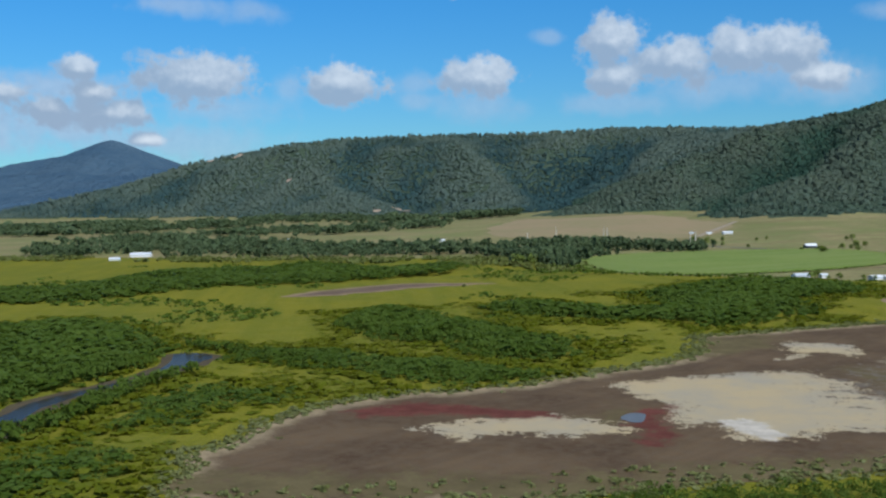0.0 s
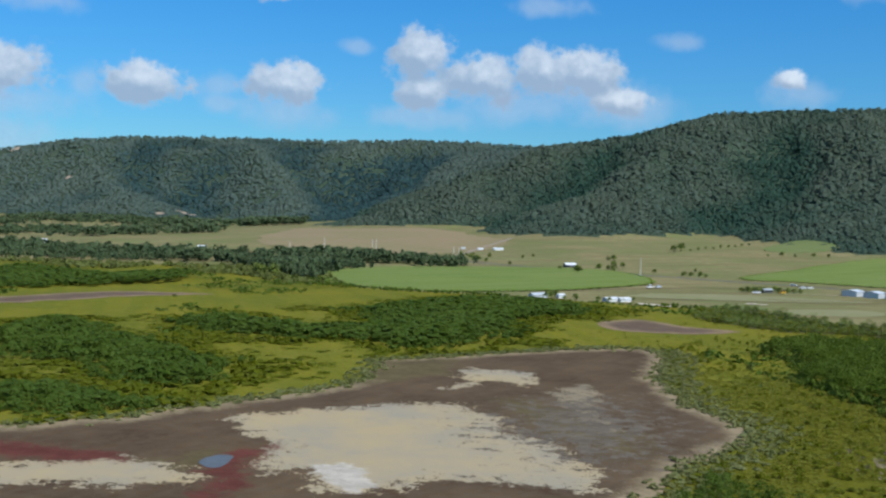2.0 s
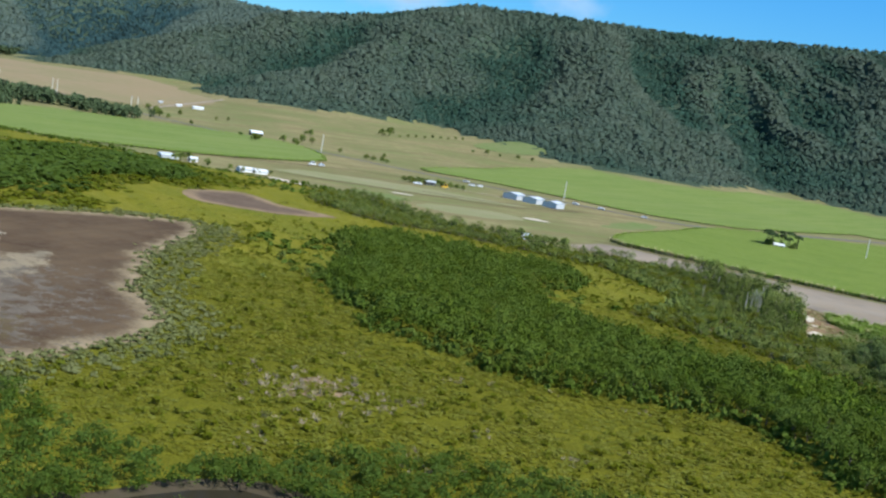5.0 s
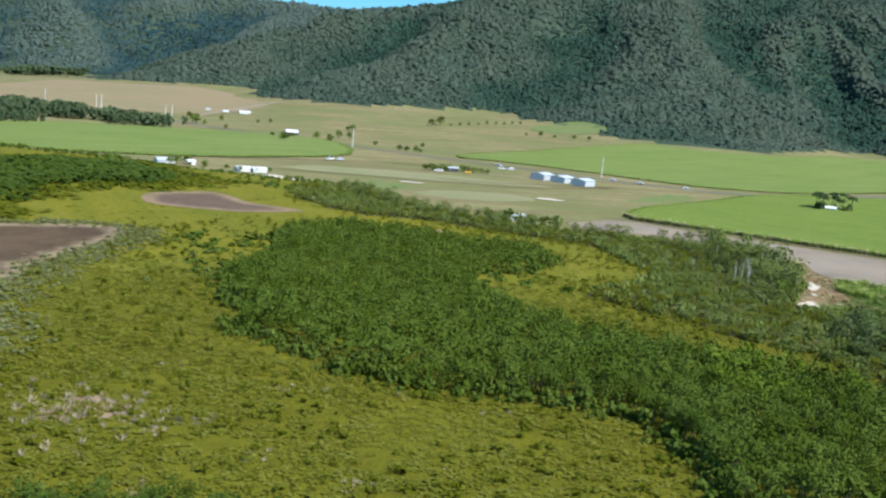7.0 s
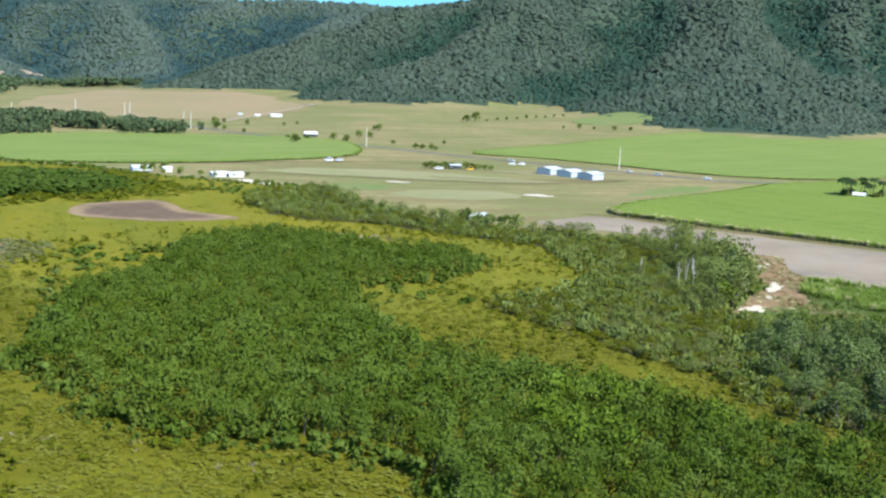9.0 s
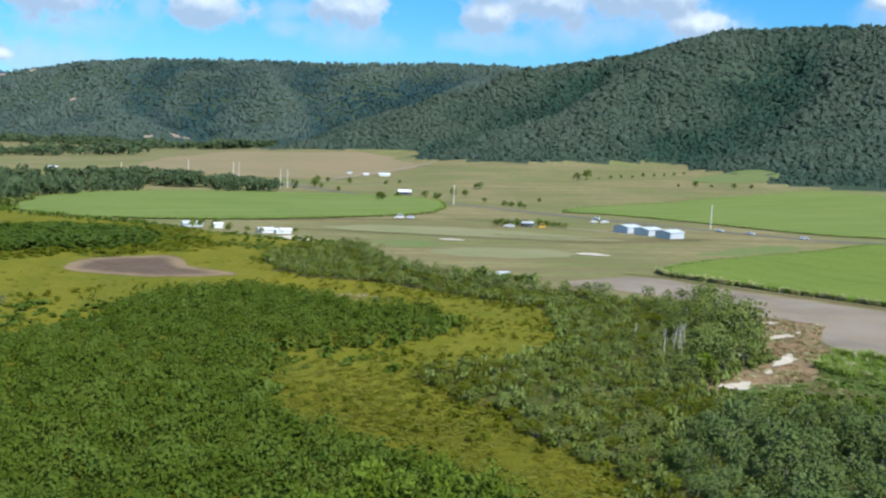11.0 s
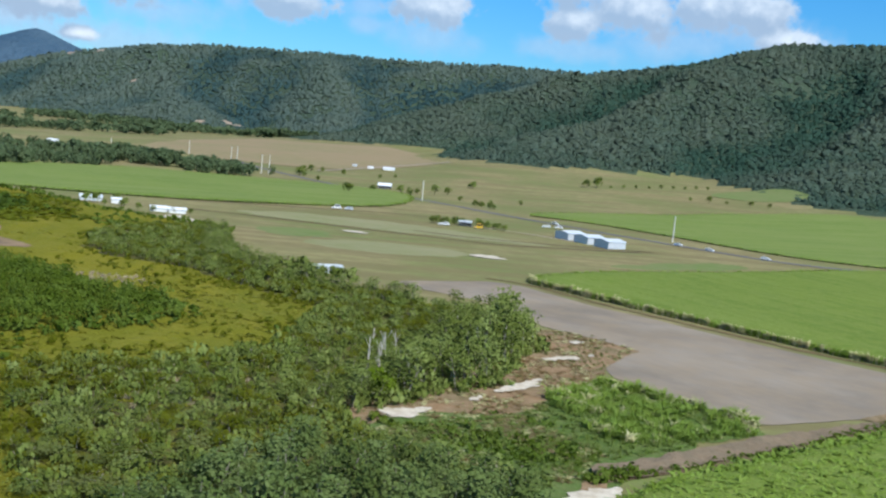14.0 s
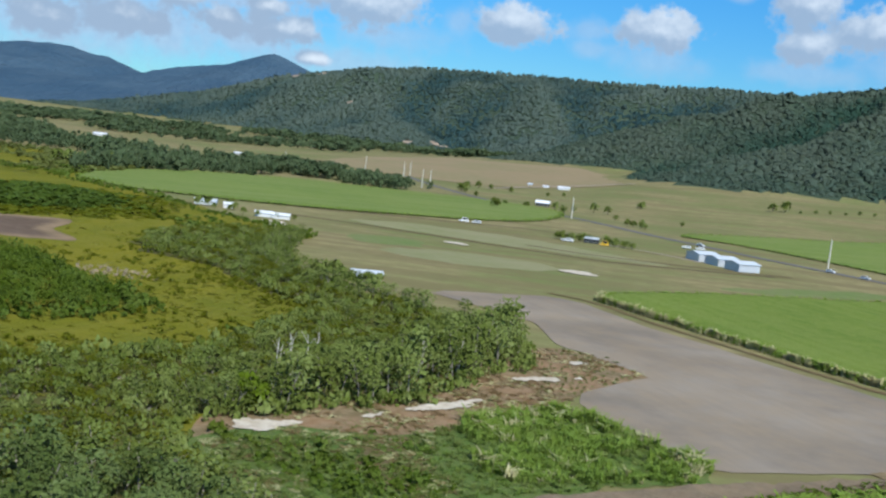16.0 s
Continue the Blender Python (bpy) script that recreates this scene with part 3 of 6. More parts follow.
def cloud_reach(lobes, at):
    """How far a direction lies from the nearest lobe, in half widths."""
    best = None
    for a, e, ra, re in lobes:
        v = N.add("ShaderNodeVectorMath", {0: at, 1: (a, e, 0)}, operation="SUBTRACT").outputs[0]
        v = N.add("ShaderNodeVectorMath", {0: v, 1: (0.64 / ra, 0.66 / re, 1)}, operation="MULTIPLY").outputs[0]
        r = N.add("ShaderNodeVectorMath", {0: v}, operation="LENGTH").outputs["Value"]
        best = r if best is None else N.add("ShaderNodeMath", {0: best, 1: r, 2: 0.5}, operation="SMOOTH_MIN").outputs[0]
    return best


gm = N.math("MULTIPLY", N.smooth(N.math("ADD", cloud_reach(GREY_CLOUDS, flat), wob), 1.2, 0.2), N.math("ADD", 0.48, N.math("MULTIPLY", N.smooth(az, 27.0, 36.0), 0.3)))
wr = cloud_reach(WHITE_CLOUDS, flat)
wm = N.math("MULTIPLY", N.smooth(N.math("ADD", wr, N.math("ADD", wob, N.math("MULTIPLY", N.math("SUBTRACT", N.noise(flat, 4.0, 2.0, 0.5), 0.5), 0.2))), 1.0, 0.56), 0.92)
# the sheet glows; sunlit tops and grey undersides are painted into its colour
moved = N.add("ShaderNodeVectorMath", {0: flat, 1: (-0.3, 0.55, 0.0)}, operation="ADD").outputs[0]
lit = N.math("ADD", N.math("SUBTRACT", cloud_reach(WHITE_CLOUDS, moved), wr), N.math("MULTIPLY", N.math("SUBTRACT", n2, 0.5), 0.7))
body = N.mix(n2, (.36, .49, .66), (.50, .61, .74))
top = N.mix(N.smooth(N.math("SUBTRACT", lit, N.math("MULTIPLY", N.smooth(az, 28.0, 38.0), 0.4)), -0.25, 0.85), (.34, .43, .55), (.78, .82, .86))
cover = N.math("SUBTRACT", 1.0, N.math("MULTIPLY", N.math("SUBTRACT", 1.0, gm), N.math("SUBTRACT", 1.0, wm)))
glow = N.add("ShaderNodeEmission", {"Color": N.mix(wm, body, top), "Strength": 1.0})
mixer = N.add("ShaderNodeMixShader", {0: cover, 1: N.add("ShaderNodeBsdfTransparent").outputs[0], 2: glow.outputs[0]})
N.tree.links.new(mixer.outputs[0], N.add("ShaderNodeOutputMaterial").inputs[0])
ring = np.radians(np.linspace(-32, 60, 47))
up = CLOUD_FAR * np.tan(np.radians(np.linspace(1.2, 13.5, 9)))
aa, uu = np.meshgrid(ring, up)
co = np.stack([CLOUD_EYE[0] - CLOUD_FAR * np.sin(aa), CLOUD_EYE[1] + CLOUD_FAR * np.cos(aa), CLOUD_EYE[2] + uu], -1).reshape(-1, 3)
i = (np.arange(8)[:, None] * 47 + np.arange(46)).ravel()
tagged(raw_mesh("backdrop", co, np.stack([i, i + 1, i + 48, i + 47], -1), M_CLOUD, smooth=True), "bank of white cumulus clouds in the far sky", "clouds", kind="structure")

# ground below the near shrubs darkened, the shade of their gaps in its colour
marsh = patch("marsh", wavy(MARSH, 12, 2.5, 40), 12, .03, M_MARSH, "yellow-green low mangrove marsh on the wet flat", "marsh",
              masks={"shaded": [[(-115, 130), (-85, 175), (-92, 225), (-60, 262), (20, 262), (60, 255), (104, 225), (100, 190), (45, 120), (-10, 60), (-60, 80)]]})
mud = patch("mudflat", wavy(MUD, 3, 2.2, 16, 1), 2.0, .08, M_MUD, "brown salt mudflat with pale crusts and red algae", "mudflat",
            masks={"rim": "rim", "pale": [PALE, PALE_LOW, PALE_TOP], "silt": [PALE_EAST], "crumbs": lambda x, y: 3 + .9 * abs(np.min([signed(o, x, y) for o in (PALE, PALE_LOW, PALE_TOP, PALE_EAST)], 0) + 1.5), "grey": [GREY_CRUST], "olive": OLIVE_COVER, "white": [WHITE_CRUST], "red": [RED_RING, RED_POOL]})
patch("mudflat", wavy(MUD_POND, 3, 1.5, 12, 2), 2.5, .08, M_MUD_SMALL, "small dark mud pan with a sandy rim", "mudflat", masks={"rim": "rim"})
patch("mudflat", wavy(MUD_STRIP, 4, 2.5, 14, 3), 4, .08, M_MUD_SMALL, "long narrow mud pan in the marsh", "mudflat", masks={"rim": "rim"})
patch("creek_bank", wavy([(x + dx, y) for (x, y), dx in zip(CREEK, [-4] * 8 + [4] * 8)], 4, 1.2, 12, 4), 2.5, .06, M_BANK, "dark muddy banks of the tidal creek", "creek bank")
patch("creek", wavy(CREEK, 4, .8, 12, 4), 3, .12, M_WATER, "still tidal creek that mirrors the sky", "creek")
patch("creek_bank", wavy([(-116, 70), (-98, 89), (-84, 99), (-72, 107), (-62, 107), (-55, 99), (-60, 88), (-80, 84), (-98, 62)], 2, .8, 8, 5), 1.5, .06, M_BANK, "bare mud banks of a small creek", "creek bank")
patch("creek", wavy(CREEK_NEAR, 2, .5, 8, 5), 2, .12, M_WATER, "narrow dark creek between mangroves", "creek")
patch("pool", wavy(POOL, 1, .3, 4, 6), 1, .14, M_POOL, "small pool on the mudflat", "pool")
patch("tan_field", wavy(TAN, 15, 5, 60, 7), 15, .35, M_TAN, "tan dry stubble field below the hills", "field")
patch("clearing", wavy(CLEARING, 4, 1.5, 14, 18), 8, .4, M_GREEN_GRASS, "small grassy clearing at the foot of the hill", "field", zfun=height)
patch("grass_patch", wavy([(-41, 541), (-38, 573), (-15, 571), (-4, 544), (-17, 527)], 4, 2.5, 14, 20), 5, .05, M_GREEN_GRASS, "greener grass on the old airstrip", "grass")
patch("grass_patch", wavy([(-10, 514), (9, 553), (32, 557), (62, 545), (45, 518), (19, 504)], 4, 2.5, 14, 21), 5, .05, M_LIGHT_GRASS, "bleached mown grass on the airstrip", "grass")
patch("grass_patch", wavy([(-95, 605), (-60, 650), (0, 655), (60, 625), (82, 632), (50, 606), (-3, 610)], 4, 2.5, 14, 22), 5, .05, M_LIGHT_GRASS, "bleached mown grass on the airstrip", "grass")
patch("grass_patch", wavy([(100, 560), (130, 620), (165, 650), (160, 625), (125, 575)], 4, 2, 14, 23), 5, .05, M_GREEN_GRASS, "greener grass beside the cane", "grass")
patch("bare_ground", wavy(BARE, 2, .7, 10, 8, 1), 3, .09, M_EARTH, "rough brown earth with dry weeds beside the wood", "bare earth")
patch("weed_ground", wavy([(100, 284), (110, 303), (124, 309), (129, 330), (140, 344), (168, 332), (150, 298), (144, 272), (150, 240), (168, 205), (140, 205), (134, 240), (128, 262)], 3, 1.5, 8, 19), 3, .11, M_WEED, "rough green weeds on damp ground", "weeds")
patch("bracken", wavy([(121.4, 300.6), (121.6, 304.8), (124.1, 311.9), (129.5, 305.8), (138.8, 292.2), (136.7, 287.1), (129.1, 291.3)], 1.5, .8, 5, 24), 1.5, .2, M_BRACKEN, "brown dry bracken among green weeds", "bracken")
patch("earth_bank", wavy([(140, 283), (143, 290), (151, 299), (161, 315), (172, 330), (186, 349), (189, 346), (176, 327), (163, 308), (153, 292), (145, 281)], 1, .3, 3, 25), .7, .1, M_SPOIL, "long heap of dug red-brown earth beside a ditch", "earth bank", zfun=lambda x, y: rise(x, y) + 1.5 * np.maximum(0, fractal(x, y, 4.5, 3, 6) - .22))
patch("ploughed_field", wavy(PLOUGH, 3, .5, 20, 9, 0), 5, .13, M_PLOUGH, "freshly ploughed grey-brown field", "field")
for k, o in enumerate(SANDS):
    patch("sand_patch", wavy([(x - (mx - x) * .10, y - (my - y) * .04) for mx, my in [np.mean(o, 0)] for x, y in o], .5, .8, 1.8, 10 + k, 1), .4, .18, M_SAND, "pale heap of spilt sand on the earth", "sand", zfun=lambda x, y: rise(x, y) + .25 * fractal(x, y, 2.5, 3, 2))


def ribbon(name, line, width, lift, material, label, category, step=8.0):
    """A strip of even width along a line, rounded at its bends."""
    p = [Vector((x, y, 0)) for x, y in line]
    for _ in range(2):
        p = [p[0]] + [v for a, b in zip(p, p[1:]) for v in (a.lerp(b, .25), a.lerp(b, .75))] + [p[-1]]
    pts = [p[0]]
    for a, b in zip(p, p[1:]):
        k = max(1, int((b - a).length / step))
        pts += [a.lerp(b, (i + 1) / k) for i in range(k)]
    co = []
    for i, v in enumerate(pts):
        t = (pts[min(i + 1, len(pts) - 1)] - pts[max(i - 1, 0)]).normalized()
        s = Vector((-t.y, t.x, 0)) * width / 2 * (1 + .08 * noise.noise(v / 11))
        for q in (v + s, v - s):
            co.append((q.x, q.y, float(rise(q.x, q.y)) + lift))
    i = np.arange(len(pts) - 1) * 2
    ob = raw_mesh(name, np.array(co), np.stack([i, i + 1, i + 3, i + 2], -1), material, smooth=True)
    return tagged(ob, label, category, kind="structure")


ROAD = [(464.5, 866.7), (304.1, 752.3), (239.7, 703.2), (189.6, 682.8), (162, 691), (121.2, 712.4), (77.2, 735.9), (23.5, 773), (-32, 825.7), (-79, 854.2), (-131.2, 883.4), (-213.6, 956.4), (-297.1, 1050.3), (-443.2, 1227.7)]
road = ribbon("road", ROAD, 7, .16, M_ROAD, "grey sealed country road past the fields", "road")
ribbon("track", [(-218.8, 1050.3), (-213.6, 1102.5), (-192.7, 1196.4), (-161.4, 1342.5), (-146.8, 1467.7)], 6, .5, M_GRAVEL, "pale gravel drive that climbs to the hills", "track")
ribbon("track", [(128, 250), (138, 263), (143, 273), (142, 282)], 3.5, .2, M_EARTH, "rutted red-brown farm track", "track")
ribbon("ditch", [(142, 280), (155, 296), (168, 314), (182, 336), (199, 366), (238, 404)], 2.6, .2, M_DARK_EARTH, "muddy drain along the cane field", "ditch")
ribbon("track", [(186, 350), (203, 374), (240, 410)], 3, .2, M_EARTH, "bare headland along the field", "track")
ribbon("track", [(132, 255), (139, 264), (143, 271), (144, 277)], 1.8, .3, M_SAND, "sandy wheel track", "track")
ribbon("track", [(78, 478), (93, 477), (116, 458), (141, 443), (163, 430), (184, 418), (230, 402)], 2.0, .16, M_BRACKEN, "bare headland along the cane", "track")
ribbon("track", [(-102, 594), (-61, 603), (-3, 602), (51, 597), (82, 621), (113, 645)], 3, .14, M_DARK_EARTH, "brown worn line along the airstrip", "track")
ribbon("ditch", [(-135, 628), (-122, 639), (-94, 660), (-54, 688), (-33, 707), (-4, 709), (20, 705)], 3.5, .14, M_DARK_EARTH, "dark drain along the cane field", "ditch")
ribbon("track", [(8, 622), (38, 617), (70, 629), (118, 655)], 2.5, .14, M_DARK_EARTH, "brown worn line along the airstrip", "track")
ribbon("track", [(17.2, 677.5), (43.4, 675.5), (65, 667.5), (79.3, 658.3)], 3, .12, M_GRAVEL, "pale drive to the sheds", "track")
ribbon("ditch", [(58.8, 805.4), (118.1, 766.6), (173.3, 728.8), (234.6, 728.8), (304.1, 779.8), (464.5, 933.1)], 4, .14, M_MANGROVE, "dark weedy ditch beside the road", "ditch")


# ---- plants ----
def quad_leaves(centres, normals, size, rng, long=1.25):
    """A bent four-cornered leaf clump at each centre."""
    n = len(centres)
    nrm = normals / (np.linalg.norm(normals, axis=1, keepdims=True) + 1e-9)
    a = np.cross(nrm, rng.randn(n, 3))
    a /= np.linalg.norm(a, axis=1, keepdims=True) + 1e-9
    b = np.cross(nrm, a)
    s = size * (0.6 + .8 * rng.rand(n, 1))
    v = np.stack([centres - a * s * long / 2, centres + b * s / 2 - nrm * s * .12, centres + a * s * long / 2 + nrm * s * .1, centres - b * s / 2 - nrm * s * .12], 1)
    return v.reshape(-1, 3), np.arange(n * 4).reshape(n, 4)


def crown(seed, n, wide, base, tall, leaf, lobes=8, flat=1.0):
    """Leaf clumps gathered on the outside of several lobes."""
    rng = np.random.RandomState(seed)
    h = tall - base
    ang = rng.rand(lobes) * 6.283
    rad = wide / 2 * .62 * np.sqrt(rng.rand(lobes))
    lc = np.stack([np.cos(ang) * rad, np.sin(ang) * rad, base + h * (.3 + .55 * rng.rand(lobes)) * (1 - .25 * rad / (wide / 2))], 1)
    lr = wide / 2 * (.38 + .25 * rng.rand(lobes))
    k = rng.randint(0, lobes, n)
    d_ = rng.randn(n, 3)
    d_[:, 2] = d_[:, 2] * .8 + .45
    d_ /= np.linalg.norm(d_, axis=1, keepdims=True)
    c_ = lc[k] + d_ * lr[k][:, None] * (.72 + .4 * rng.rand(n, 1)) * np.array([1, 1, flat])
    c_[:, 2] = np.clip(c_[:, 2], base * .8, tall)
    return quad_leaves(c_, d_ + .62 * rng.randn(n, 3) + [0, 0, .25], leaf, rng)


def stem(points, r0, r1, sides=5):
    """A tapered tube along points."""
    pts = np.asarray(points, float)
    co, quads = [], []
    for i, c_ in enumerate(pts):
        r = r0 + (r1 - r0) * i / (len(pts) - 1)
        for k in range(sides):
            co.append(c_ + [r * math.cos(6.283 * k / sides), r * math.sin(6.283 * k / sides), 0])
    for i in range(len(pts) - 1):
        for k in range(sides):
            k2 = (k + 1) % sides
            quads.append((i * sides + k, i * sides + k2, (i + 1) * sides + k2, (i + 1) * sides + k))
    return np.array(co), np.array(quads)


def joined(*pieces):
    co, quads, off = [], [], 0
    for c_, q_ in pieces:
        co.append(c_)
        quads.append(q_ + off)
        off += len(c_)
    return np.concatenate(co), np.concatenate(quads)


def trunk(seed, tall, r, lean=.08, limbs=3, sides=5):
    rng = np.random.RandomState(seed + 900)
    top = np.array([rng.randn() * lean * tall, rng.randn() * lean * tall, tall * .8])
    bits = [stem([np.zeros(3), top * [.4, .3, .5], top], r, r * .35, sides)]
    for k in range(limbs):
        s = top * (.4 + .15 * k)
        a = rng.rand() * 6.283
        e = s + np.array([math.cos(a), math.sin(a), .9]) * tall * .22
        bits.append(stem([s, (s + e) / 2 + [0, 0, tall * .02], e], r * .5, r * .15, 4))
    return joined(*bits)


def lump(seed, sides=5, loose=4):
    """A rough far-off tree crown of unit width: a torn dome with loose clumps standing out of it."""
    rng = np.random.RandomState(seed)
    co = [[.12 * rng.randn(), .12 * rng.randn(), .86 + .14 * rng.rand()]]
    for r, z in ((.46, .08), (.38, .58)):
        for k in range(sides):
            a = 6.283 * (k + .6 * rng.rand()) / sides
            q = r * (.65 + .7 * rng.rand())
            co.append([q * math.cos(a), q * math.sin(a), z + .34 * (rng.rand() - .5)])
    quads = [(1 + k, 1 + (k + 1) % sides, 1 + sides + (k + 1) % sides, 1 + sides + k) for k in range(sides)]
    quads += [(1 + sides + k, 1 + sides + k + 1, 1 + sides + (k + 2) % sides, 0) for k in range(0, sides - 1, 2)]
    d_ = rng.randn(loose, 3)
    d_[:, 2] = np.abs(d_[:, 2]) * .7 + .1
    d_ /= np.linalg.norm(d_, axis=1, keepdims=True)
    clumps = quad_leaves(d_ * [.42, .42, .5] + [0, 0, .45], d_ + .5 * rng.randn(loose, 3), .40, rng)
    return joined((np.array(co), np.array(quads)), clumps)


def spread(outline, gap, seed, inset=0.0, jitter=.45, keep=None):
    """Places inside an outline, about gap apart, uneven."""
    rng = np.random.RandomState(seed)
    p = np.asarray(outline)
    gx, gy = np.meshgrid(np.arange(p[:, 0].min(), p[:, 0].max(), gap), np.arange(p[:, 1].min(), p[:, 1].max(), gap))
    x = gx.ravel() + (rng.rand(gx.size) - .5) * 2 * jitter * gap
    y = gy.ravel() + (rng.rand(gx.size) - .5) * 2 * jitter * gap
    ok = signed(outline, x, y) < -inset
    x, y = x[ok], y[ok]
    if keep is not None:
        ok = keep(x, y)
        x, y = x[ok], y[ok]
    return x, y


def scatter(name, templates, x, y, z, scale, zscale, seed, material, label, category, kind="stuff", wet=None, smooth=False):
    """Copies of templates in ONE mesh, each turned and scaled at random."""
    rng = np.random.RandomState(seed)
    which = rng.randint(0, len(templates), len(x))
    co, quads, tint, off, mats, wets = [], [], [], 0, [], []
    for k, tpl in enumerate(templates):
        c_, q_ = tpl[0], tpl[1]
        i = np.nonzero(which == k)[0]
        if not len(i):
            continue
        a = rng.rand(len(i)) * 6.283
        ca, sa = np.cos(a)[:, None], np.sin(a)[:, None]
        s, sz = scale[i][:, None], zscale[i][:, None]
        v = np.stack([(c_[:, 0] * ca - c_[:, 1] * sa) * s + x[i][:, None], (c_[:, 0] * sa + c_[:, 1] * ca) * s + y[i][:, None], c_[:, 2] * sz + z[i][:, None]], -1)
        q = q_[None] + (np.arange(len(i)) * len(c_))[:, None, None] + off
        co.append(v.reshape(-1, 3))
        quads.append(q.reshape(-1, 4))
        tint.append(np.repeat(rng.rand(len(i)), len(c_)))
        if wet is not None:
            wets.append(np.repeat(wet[i], len(c_)))
        mats.append(np.tile(tpl[2] if len(tpl) > 2 else np.zeros(len(q_), int), len(i)))
        off += len(i) * len(c_)
    ob = raw_mesh(name, np.concatenate(co), np.concatenate(quads), material, smooth=smooth, index=np.concatenate(mats), attrs={"tint": np.concatenate(tint), **({"wet": np.concatenate(wets)} if wets else {})})
    return tagged(ob, label, category, kind=kind)


def rand(n, lo, hi, seed):
    return lo + (hi - lo) * np.random.RandomState(seed).rand(n)


def blocked(x, y, outlines, margin=0.0):
    out_ = np.zeros(len(x), bool)
    for o in outlines:
        out_ |= signed(o, x, y) < margin
    return out_


# hill forest
LUMPS = [lump(s) for s in range(9)]
LUMPS_FAR = [lump(s, 4, 2) for s in range(20, 28)]
RED_SCARS = [(-1475, 2500, 16), (-1400, 2500, 12), (-870, 2150, 13), (-850, 2165, 9), (-895, 2085, 10), (-1180, 2300, 8)]


def hill_trees(name, x0, x1, y0, y1, gap, size, seed, material, label, floor=3.0, dip=1.0, lumps=LUMPS):
    rng = np.random.RandomState(seed)
    gx, gy = np.meshgrid(np.arange(x0, x1, gap), np.arange(y0, y1, gap))
    x = gx.ravel() + (rng.rand(gx.size) - .5) * gap * 1.1
    y = gy.ravel() + (rng.rand(gx.size) - .5) * gap * 1.1
    edge = floor + 5 * (fractal(x, y, 60, 3, 6) - .5)
    z = height(x, y)
    up = z - rise(x, y)
    # slopes that face away from the plain stay out of sight
    dz = height(x, y + 15) - z
    # damp gullies: dark rainforest plus painted relief shade; spurs between them: dry grey woodland
    near, wide = ((z - (height(x - r, y) + height(x + r, y)) / 2) / q for r, q in ((45 * dip, 11 * dip), (120 * dip, 30 * dip)))
    hollow = near + wide + .30
    patchy = fractal(x, y, 130, 4, 4) - .5
    open_ = fractal(x, y, 70, 3, 8) > .30
    ok = (up > edge) & (dz > -9) & (open_ | (rng.rand(len(x)) < .45))
    ok &= signed(CLEARING, x, y) > -4
    for sx, sy, r in RED_SCARS:
        ok &= np.hypot(x - sx, (y - sy) * .6) > r * .8
    x, y, z, up, damp = x[ok], y[ok], z[ok], up[ok], (hollow + 2.6 * patchy)[ok]
    s = size * (.55 + .55 * rng.rand(len(x)) + .5 * rng.rand(len(x)) ** 4) * (.75 + .25 * smoothstep(0, 30, up))
    return scatter(name, lumps, x, y, z - .3, s, s * (.42 + .36 * rng.rand(len(x))), seed, material, label, "forest", wet=damp, smooth=True)


hill_trees("hill_forest", -420, 1060, 1130, 2040, 6.3, 8.6, 11, M_HILL, "dense grey-green eucalypt forest on the near hill")
hill_trees("ridge_forest", -1980, -60, 1950, 2830, 8.6, 10.6, 12, M_HILL_FAR, "forest on the long far ridge, hazed blue-green", dip=1.9, lumps=LUMPS_FAR)

# mangrove thickets: outline, gap, height
F_MAIN = [(-51, 342), (-45, 362), (-32, 370), (-21, 371), (-1, 360), (14, 354), (34, 352), (36, 338), (32, 326), (19, 311), (4, 297), (6, 273), (12.6, 261), (17, 249), (22, 242), (29, 235), (42, 228), (55, 219), (66, 208), (80, 203), (92, 190), (96, 165), (73, 143), (39, 132), (39, 146), (36, 163), (30, 175), (20, 178), (12, 180), (3, 181), (-7, 185), (-19, 187), (-24, 201), (-39, 213), (-46, 217), (-39, 226), (-52, 247), (-54, 268), (-48, 289), (-44, 317)]
F_NEAR = [(39, 132), (73, 143), (96, 165), (92, 190), (110, 205), (140, 200), (150, 170), (130, 120), (80, 90), (50, 95)]
THICKETS = [
    ([(-351, 332), (-335, 358), (-300, 316), (-268, 290), (-241, 260), (-228, 239), (-234, 206), (-246, 204), (-277, 232), (-300, 243), (-319, 248)], 3.5, 5.5),
    ([(-356, 220), (-337, 225), (-308, 214), (-287, 211), (-262, 196), (-242, 200), (-230, 191), (-238, 171), (-257, 164), (-276, 161), (-299, 179), (-323, 192), (-344, 195)], 3.3, 3.6),
    ([(-600, 250), (-478, 261), (-465, 294), (-413, 260), (-382, 223), (-362, 180), (-370, 140), (-372, 115), (-400, 90), (-520, 120)], 4.8, 5.0),
    ([(-340, 60), (-333, 78), (-336, 111), (-337, 152), (-313, 147), (-301, 159), (-296, 142), (-309, 127), (-316, 104), (-322, 81)], 3.8, 3.0),
    ([(-333, 62), (-324, 69), (-309, 67), (-304, 56), (-309, 48), (-301, 38), (-311, 25), (-330, 30)], 3.8, 3.0),
    ([(-254, 440), (-236, 442), (-209, 479), (-178, 533), (-147, 528), (-112, 510), (-110, 481), (-125, 438), (-150, 410), (-147, 357), (-170, 313), (-192, 310), (-215, 327), (-225, 315), (-250, 322), (-285, 340), (-298, 376), (-275, 401), (-243, 369), (-222, 360), (-212, 414)], 4.6, 5.0),
    ([(-605, 434), (-569, 437), (-569, 500), (-569, 575), (-496, 608), (-506, 690), (-419, 585), (-385, 665), (-361, 645), (-370, 553), (-401, 505), (-438, 469), (-478, 446), (-495, 377), (-539, 343), (-700, 340), (-720, 420)], 6.2, 4.5),
]
